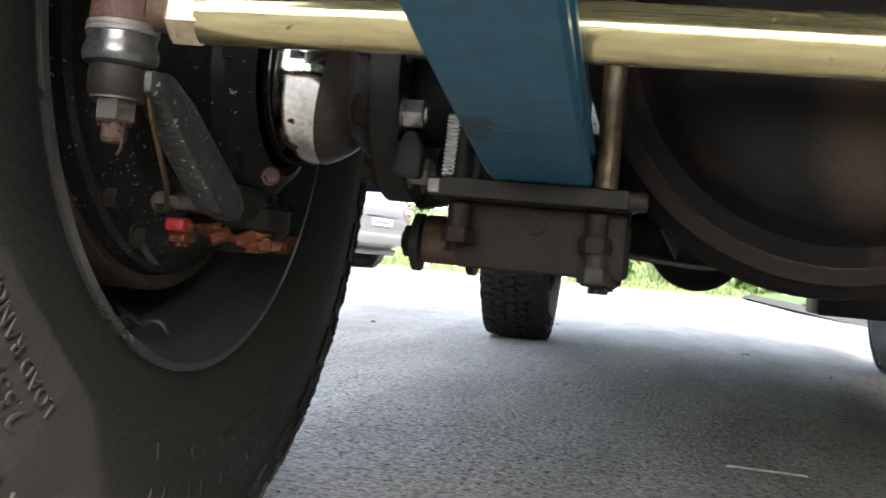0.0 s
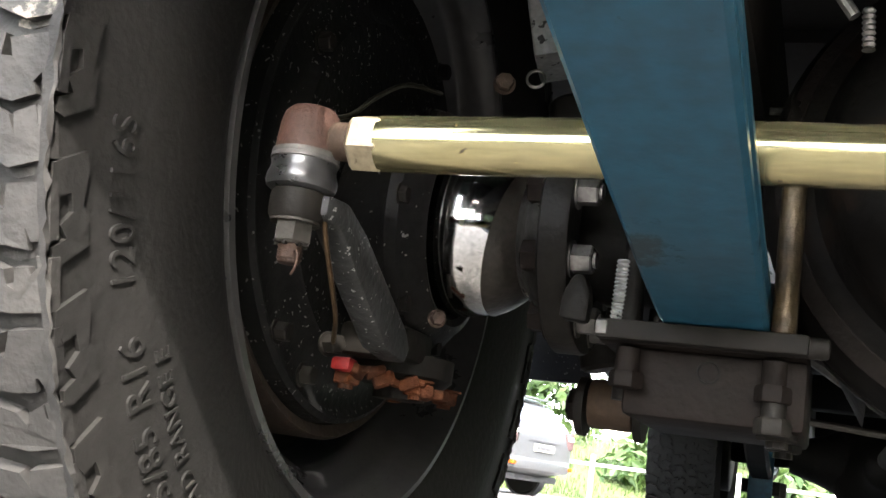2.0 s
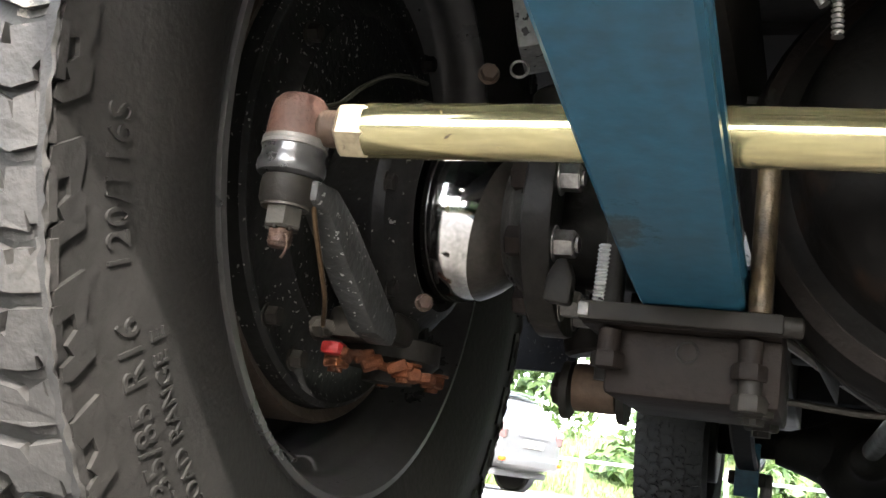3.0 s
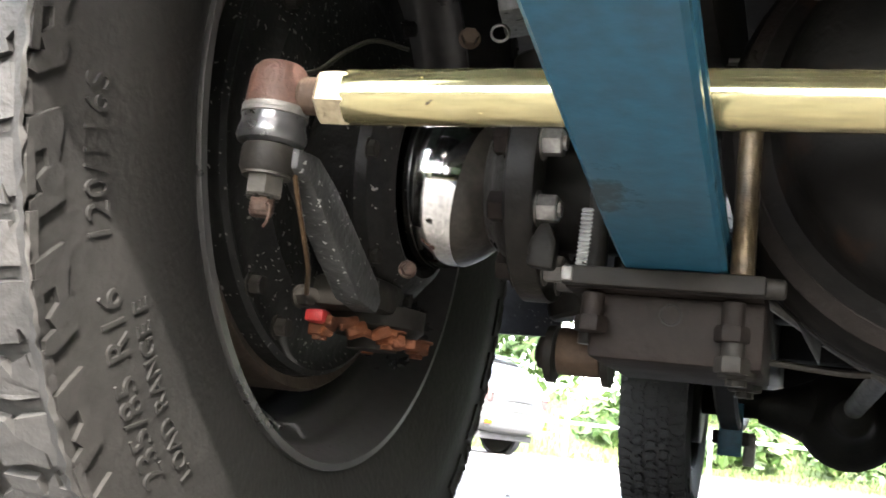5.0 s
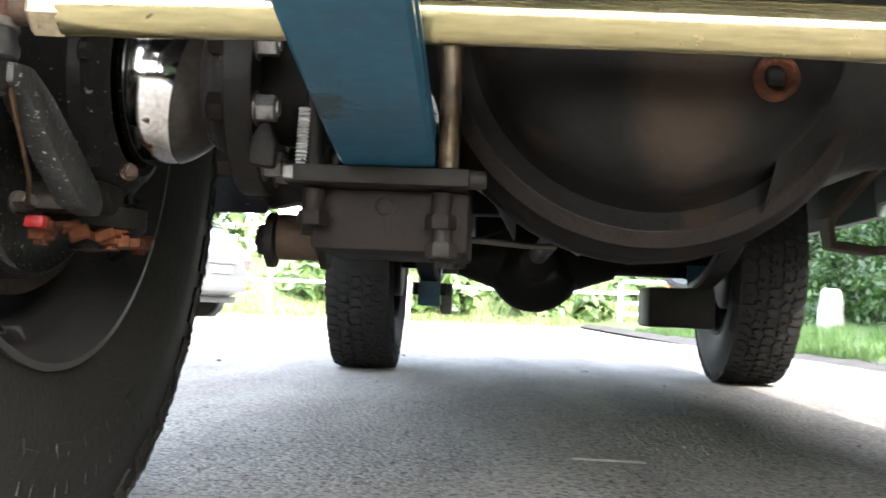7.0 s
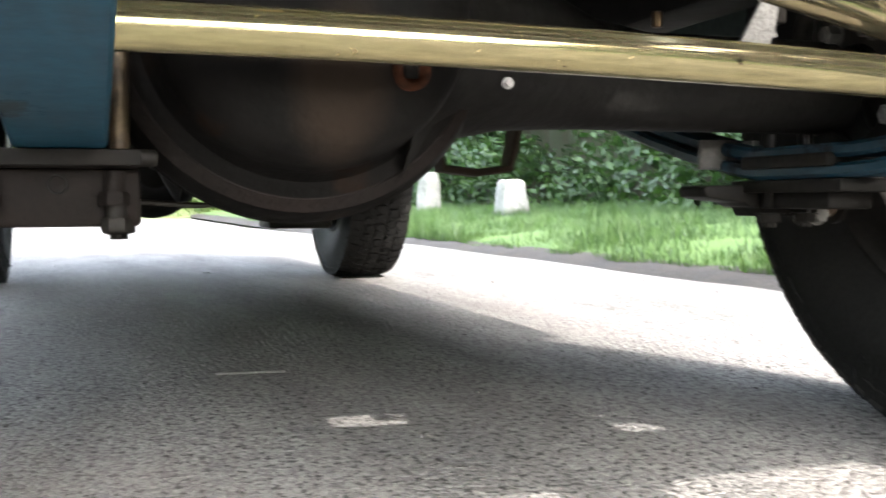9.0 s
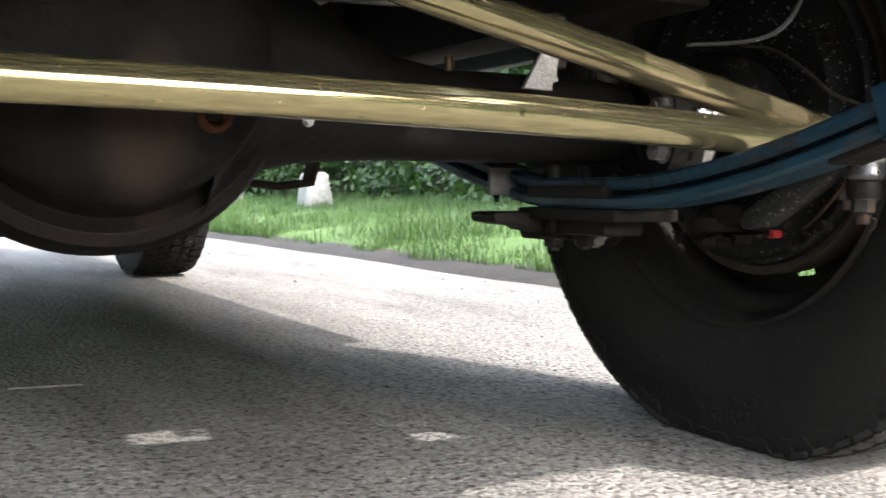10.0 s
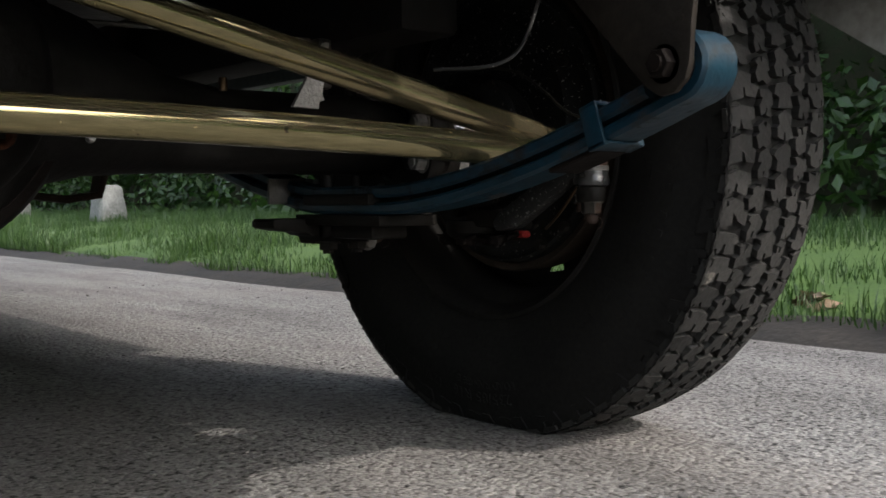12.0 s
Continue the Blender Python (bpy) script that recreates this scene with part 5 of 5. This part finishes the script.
# ---- verge, stones, hedge and distance ----
def blades(name, spots, rnd, material, h0, h1, width, label, category):
    verts, faces = [], []
    for x, y, z in spots:
        h = rnd.uniform(h0, h1) * max(0.25, 1.0 + 1.5 * value_noise(x, y, 2.1) + 0.7 * value_noise(x, y, 6.0))
        a = rnd.uniform(0, 2 * math.pi)
        lean = rnd.uniform(0.05, 0.55) * h
        lx, ly = lean * math.cos(a), lean * math.sin(a)
        b = rnd.uniform(0, 2 * math.pi)
        wx, wy = width * math.cos(b), width * math.sin(b)
        k = len(verts)
        verts += [(x - wx, y - wy, z), (x + wx, y + wy, z), (x + 0.35 * lx + wx * 0.8, y + 0.35 * ly + wy * 0.8, z + 0.6 * h), (x + 0.35 * lx - wx * 0.8, y + 0.35 * ly - wy * 0.8, z + 0.6 * h), (x + lx, y + ly, z + h)]
        faces += [(k, k + 1, k + 2, k + 3), (k + 3, k + 2, k + 4)]
    me = bpy.data.meshes.new(name)
    me.from_pydata(verts, [], faces)
    me.materials.append(material)
    return tagged(new(name, me), label, category, kind="stuff")


rnd = random.Random(11)
spots = []
for _ in range(125000):
    y = rnd.uniform(-2.0, 13.0)
    d = rnd.random() ** 1.6 * 3.4
    x = edge_at(y) + 0.085 + 0.05 * value_noise(5, y, 3.0) + d
    if rnd.random() < 0.72 + 0.9 * value_noise(x, y, 2.2):
        spots.append((x, y, verge_height(x, y) - 0.004))
blades("verge_grass", spots, rnd, GRASS, 0.015, 0.085, 0.0019, "bright green uncut grass on the road verge", "grass")


def leaf_clumps(name, centers, rnd, material, size, count, label, category):
    verts, faces = [], []
    for cx, cy, cz, r in centers:
        for _ in range(count):
            u = Vector((rnd.gauss(0, 1), rnd.gauss(0, 1), rnd.gauss(0, 1))).normalized()
            p = Vector((cx, cy, cz)) + u * r * rnd.uniform(0.55, 1.08)
            n = (u + Vector((rnd.uniform(-0.8, 0.8), rnd.uniform(-0.8, 0.8), rnd.uniform(-0.3, 1.0)))).normalized()
            t = n.orthogonal().normalized()
            t = Matrix.Rotation(rnd.uniform(0, 6.28), 3, n) @ t
            b = n.cross(t)
            s = size * rnd.uniform(0.6, 1.3)
            k = len(verts)
            verts += [tuple(p - t * s), tuple(p + b * s * 0.5 + n * s * 0.12), tuple(p + t * s), tuple(p - b * s * 0.5 + n * s * 0.12)]
            faces.append((k, k + 1, k + 2, k + 3))
    me = bpy.data.meshes.new(name)
    me.from_pydata(verts, [], faces)
    me.materials.append(material)
    return tagged(new(name, me), label, category, kind="stuff")


clumps = []
for i in range(900):
    y = rnd.uniform(-14, 24)
    x = 5.0 + rnd.uniform(-0.35, 1.2) + 0.3 * value_noise(0, y, 0.5)
    z = rnd.uniform(0.2, 2.6) if i < 560 else rnd.uniform(2.4, 5.6)
    clumps.append((x + 0.15 * z, y, z, rnd.uniform(0.25, 0.5)))
leaf_clumps("hedge", clumps, rnd, LEAVES, 0.055, 190, "dense green leafy hedge behind the verge", "hedge")
# trees across the road, seen in the polished swivel ball
clumps = [(-8.5 + rnd.uniform(-0.6, 0.9), rnd.uniform(-9, 10), rnd.uniform(0.1, 5.5), rnd.uniform(0.45, 0.8)) for _ in range(420)]
leaf_clumps("tree_row", clumps, rnd, LEAVES, 0.13, 100, "dark green leafy trees across the road", "trees")
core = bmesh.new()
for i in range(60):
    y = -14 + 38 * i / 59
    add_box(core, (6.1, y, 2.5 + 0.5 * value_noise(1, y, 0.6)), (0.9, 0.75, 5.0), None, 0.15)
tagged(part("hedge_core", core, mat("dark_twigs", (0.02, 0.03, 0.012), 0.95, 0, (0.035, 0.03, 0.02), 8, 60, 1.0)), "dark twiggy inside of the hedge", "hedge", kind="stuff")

STONE = mat("whitewashed_stone", (0.20, 0.20, 0.19), 0.85, 0, (0.10, 0.105, 0.092), 6, 60, 0.8, (0.25, 0.27, 0.2), 7, 0.64)


def marker_stone(x, y, w, h, seed, lean=0.0):
    r2 = random.Random(seed)
    bm = bmesh.new()
    add_box(bm, (0, 0, h / 2), (w, w * 0.8, h), None, w * 0.12)
    bmesh.ops.subdivide_edges(bm, edges=bm.edges, cuts=3, use_grid_fill=True)
    for v in bm.verts:
        k = 1 - 0.28 * max(0, v.co.z / h) ** 2
        n3 = noise.noise_vector(v.co * 9 + Vector((seed, 0, 0)))
        v.co = Vector((v.co.x * k, v.co.y * k, v.co.z)) + n3 * 0.02
    return tagged(part("marker_stone", bm, STONE, m=pose(x, y, verge_height(x, y) - 0.03, 0, lean, 15 * seed)), "rough whitewashed marker stone standing in the grass", "stone", "marker stones")


marker_stone(3.25, 8.0, 0.27, 0.34, 1)
marker_stone(3.3, 10.6, 0.24, 0.47, 2, 3)

# scraps on the verge and the road
LITTER = mat("dry_leaf", (0.20, 0.14, 0.09), 0.8, 0, (0.13, 0.09, 0.055), 40, 200, 0.3)
leaf_clumps("dry_leaves", [(1.76, 0.30, verge_height(1.76, 0.30) + 0.015, 0.03), (1.80, 0.36, verge_height(1.80, 0.36) + 0.012, 0.025)], rnd, LITTER, 0.026, 14, "small heap of pale dry leaves on the verge", "leaves")

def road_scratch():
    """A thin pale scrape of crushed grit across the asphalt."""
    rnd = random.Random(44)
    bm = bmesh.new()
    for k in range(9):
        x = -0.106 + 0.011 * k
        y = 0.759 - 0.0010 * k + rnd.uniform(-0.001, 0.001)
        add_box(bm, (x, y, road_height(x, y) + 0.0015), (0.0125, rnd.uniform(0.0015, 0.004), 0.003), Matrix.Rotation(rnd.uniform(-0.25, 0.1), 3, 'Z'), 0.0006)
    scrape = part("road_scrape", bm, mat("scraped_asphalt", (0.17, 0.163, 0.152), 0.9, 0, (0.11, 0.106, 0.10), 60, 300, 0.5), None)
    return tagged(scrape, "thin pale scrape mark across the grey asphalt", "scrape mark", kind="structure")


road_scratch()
GRIT = mat("road_grit", (0.10, 0.096, 0.09), 0.9, 0, (0.05, 0.047, 0.043), 40, 300, 0.5, island=0.5)
grit = random.Random(31)
bm = bmesh.new()
for i in range(420):
    x, y = grit.uniform(-1.4, 1.5), -0.5 + 4.5 * grit.random() ** 1.5
    r = grit.uniform(0.0012, 0.0030) if i > 12 else grit.uniform(0.004, 0.007)
    ball = bmesh.ops.create_icosphere(bm, subdivisions=1, radius=r)["verts"]
    for v in ball:
        v.co = Vector((v.co.x * 1.3, v.co.y, v.co.z * 0.7)) + Vector((grit.uniform(-1, 1), grit.uniform(-1, 1), grit.uniform(-1, 1))) * r * 0.25 + Vector((x, y, r * 0.4))
tagged(part("loose_grit", bm, GRIT, smooth=False), "loose grit and small stones lying on the asphalt", "grit", kind="stuff")

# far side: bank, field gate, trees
# bank and bank grass colours are paler to carry the sunlight on them
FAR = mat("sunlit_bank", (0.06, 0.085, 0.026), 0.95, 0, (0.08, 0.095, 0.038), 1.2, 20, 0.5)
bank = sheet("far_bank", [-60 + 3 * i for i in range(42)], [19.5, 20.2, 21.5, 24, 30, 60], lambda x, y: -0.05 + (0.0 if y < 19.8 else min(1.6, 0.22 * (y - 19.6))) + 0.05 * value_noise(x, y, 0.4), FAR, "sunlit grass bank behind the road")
spots = []
for _ in range(16000):
    x, y = rnd.uniform(-16, 12), 19.6 + 8 * rnd.random() ** 1.5
    spots.append((x, y, -0.05 + min(1.6, 0.22 * (y - 19.6))))
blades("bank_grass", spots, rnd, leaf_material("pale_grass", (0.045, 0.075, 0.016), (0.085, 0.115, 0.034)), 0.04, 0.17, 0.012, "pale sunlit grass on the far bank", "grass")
clumps = []
for i in range(260):
    x = rnd.uniform(-26, 22)
    clumps.append((x, 27 + rnd.uniform(-2, 3) - (1.5 if rnd.random() < 0.3 else 0), rnd.uniform(0.8, 6.5), rnd.uniform(0.7, 1.5)))
for i in range(110):
    clumps.append((rnd.uniform(-20, 14), -17 + rnd.uniform(-2, 2), rnd.uniform(0.2, 2.0), rnd.uniform(0.7, 1.3)))
for i in range(90):
    x = rnd.uniform(-14, 8)
    clumps.append((x, 20.3 + rnd.uniform(0, 3.5), rnd.uniform(0.2, 0.7), rnd.uniform(0.2, 0.5)))
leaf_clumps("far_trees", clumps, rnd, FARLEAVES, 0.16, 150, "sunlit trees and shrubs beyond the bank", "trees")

WHITE = mat("white_gate_paint", (0.36, 0.36, 0.345), 0.5, 0, (0.30, 0.30, 0.285), 6, 80, 0.1)
gate = tagged(new("field_gate"), "white-painted wooden bar gate across the far side", "gate")
gate.matrix_basis = pose(0.3, 19.3, 0)
for x in (-7.2, -4.6, -2.0, 1.9):
    part("post", box((x, 0, 0.4), (0.08, 0.08, 0.8), None, 0.01), WHITE, gate)
for z in (0.62,):
    part("rail", box((-2.3, 0, z), (8.6, 0.04, 0.06), None, 0.008), WHITE, gate)
for z in (0.25, 0.45, 0.65, 0.85):
    part("rail", box((2.9, 0.02, z), (1.9, 0.04, 0.07), None, 0.006), WHITE, gate)
barrier = tagged(new("road_barrier"), "orange and white plastic road barrier", "barrier")
barrier.matrix_basis = pose(2.9, 17.6, 0)
part("board", box((0, 0, 0.45), (0.3, 0.08, 0.9), None, 0.03), mat("orange_plastic", (0.30, 0.05, 0.012), 0.5, 0, (0.26, 0.045, 0.012), 6, 50, 0.0), barrier)
part("foot", box((0, 0, 0.05), (0.4, 0.5, 0.1), None, 0.03), BOOT, barrier)


# ---- silver parked car ----
SILVER = mat("silver_car_paint", (0.10, 0.103, 0.107), 0.35, 0.4, (0.09, 0.093, 0.097), 2, 300, 0.0, coat=0.6, rough_var=0.05)
GLASS = mat("dark_car_glass", (0.02, 0.022, 0.024), 0.06, 0, (0.02, 0.02, 0.02), 3, 20, 0.0, rough_var=0.02, spec=0.8)
PLASTIC = mat("grey_plastic", (0.08, 0.08, 0.085), 0.6, 0, (0.06, 0.06, 0.06), 5, 100, 0.2)
ORANGE = mat("orange_lens", (0.34, 0.06, 0.006), 0.2, 0, (0.3, 0.05, 0.006), 8, 60, 0.0)
REDLENS = mat("smoked_lens", (0.07, 0.045, 0.045), 0.2, 0, (0.06, 0.04, 0.04), 8, 60, 0.0)
PLATE = mat("pale_number_plate", (0.30, 0.30, 0.26), 0.5, 0, (0.27, 0.27, 0.24), 8, 60, 0.0)


def parked_car(m):
    """A small estate car; x runs from nose (minus) to tail (0), y across, z up."""
    car = tagged(new("parked_car"), "silver estate car parked on the far side of the road", "car")
    car.matrix_basis = m
    # rows across the car: x, then heights of sill, waist, roof, and half widths at the waist and the roof
    rows = [(-4.12, 0.34, 0.56, 0.58, 0.60, 0.58), (-4.02, 0.26, 0.74, 0.78, 0.78, 0.66), (-3.6, 0.22, 0.84, 0.90, 0.83, 0.66), (-3.0, 0.22, 0.90, 0.98, 0.85, 0.66), (-2.75, 0.22, 0.92, 1.10, 0.86, 0.64),
            (-2.25, 0.22, 0.93, 1.38, 0.86, 0.60), (-1.6, 0.22, 0.94, 1.49, 0.86, 0.60), (-0.8, 0.22, 0.95, 1.48, 0.86, 0.59), (-0.42, 0.25, 0.96, 1.42, 0.85, 0.57), (-0.18, 0.30, 0.96, 1.22, 0.83, 0.58), (-0.03, 0.34, 0.93, 0.97, 0.79, 0.62), (0.0, 0.38, 0.62, 0.64, 0.76, 0.70)]
    bm = bmesh.new()
    rings = []
    for x, z0, z1, z2, w1, w2 in rows:
        half = [(w1 * 0.86, z0), (w1 * 0.97, z0 + 0.10), (w1, z0 + 0.45 * (z1 - z0)), (w1 * 0.985, z1), (w2 + 0.35 * (w1 - w2), z1 + 0.55 * (z2 - z1)), (w2, z2 - 0.02), (w2 * 0.8, z2)]
        ring = [bm.verts.new((x, y, z)) for y, z in half] + [bm.verts.new((x, -y, z)) for y, z in reversed(half)]
        rings.append(ring)
    n = len(rings[0])
    for a, b in zip(rings, rings[1:]):
        for i in range(n):
            bm.faces.new((a[i], a[(i + 1) % n], b[(i + 1) % n], b[i]))
    bm.faces.new(rings[0][::-1])
    bm.faces.new(rings[-1])
    bmesh.ops.recalc_face_normals(bm, faces=bm.faces)
    body = part("body", bm, SILVER, car)
    body.modifiers.new("round", 'SUBSURF').levels = 2
    body.modifiers["round"].render_levels = 2
    for s in (-1, 1):
        for outline in ([(-0.52, 1.0), (-0.55, 1.32), (-1.30, 1.39), (-1.34, 1.0)], [(-1.42, 1.0), (-1.38, 1.39), (-2.12, 1.30), (-2.55, 1.0)]):
            pane = prism(outline, 0.0, 0.012, "xz", 0.003)
            for v in pane.verts:
                v.co.y = s * (0.838 - 0.45 * max(0.0, v.co.z - 1.0) - v.co.y)
            part("side_window", pane, GLASS, car, "dark side window")
        lamp = part("tail_lamp", box((-0.055, s * 0.70, 0.86), (0.11, 0.17, 0.26), Matrix.Rotation(s * -0.35, 3, 'Z'), 0.03), REDLENS, car, "smoked red tail lamp")
        part("lamp_lens", box((-0.01, s * 0.70, 0.90), (0.06, 0.12, 0.07), Matrix.Rotation(s * -0.35, 3, 'Z'), 0.015), PLATE, lamp, "clear lens")
        part("indicator", box((-0.035, s * 0.655, 0.45), (0.09, 0.24, 0.06), Matrix.Rotation(s * -0.25, 3, 'Z'), 0.015), ORANGE, car, "orange bumper lamp")
        part("side_strip", box((-1.9, s * 0.862, 0.55), (2.2, 0.016, 0.05), None, 0.005), SILVER, car)
        for x in (-0.82, -3.30):
            w = part("car_wheel", lathe([(0.19, -0.09), (0.29, -0.10), (0.312, -0.07), (0.312, 0.07), (0.29, 0.10), (0.19, 0.09)], 40, (x, s * 0.775, 0.312), (0, 1, 0)), RUBBER, car)
            part("car_rim", lathe([(0.0, s * 0.07), (0.06, s * 0.085), (0.17, s * 0.06), (0.195, s * 0.095)], 20, (x, s * 0.775, 0.312), (0, 1, 0), ends=False), STEEL, w)
            part("arch", lathe([(0.322, -0.065), (0.352, -0.07), (0.352, 0.082), (0.322, 0.078)], 32, (x, s * 0.775, 0.312), (0, 1, 0), ends=False), PLASTIC, w)
    part("rear_window", box((-0.255, 0, 1.22), (0.012, 1.02, 0.34), Matrix.Rotation(radians(-36), 3, 'Y'), 0.004), GLASS, car, "dark rear window")
    part("roof_spoiler", box((-0.40, 0, 1.435), (0.20, 1.04, 0.03), Matrix.Rotation(radians(8), 3, 'Y'), 0.012), SILVER, car)
    plate = part("number_plate", box((0.006, 0, 0.70), (0.016, 0.52, 0.11), None, 0.004), PLATE, car, "pale number plate")
    part("plate_bars", box((0.016, 0, 0.70), (0.004, 0.40, 0.05), None, 0.001), PLASTIC, plate)
    part("rear_bumper", box((-0.06, 0, 0.46), (0.15, 1.50, 0.20), None, 0.07), SILVER, car)
    part("boot_groove", box((0.004, 0, 0.80), (0.012, 0.8, 0.012), None, 0.003), PLASTIC, car)
    part("underside", box((-2.05, 0, 0.26), (3.7, 1.45, 0.10), None, 0.02), PLASTIC, car)
    return car


parked_car(pose(-4.15, 14.95, -0.046, 0, 0, -20))
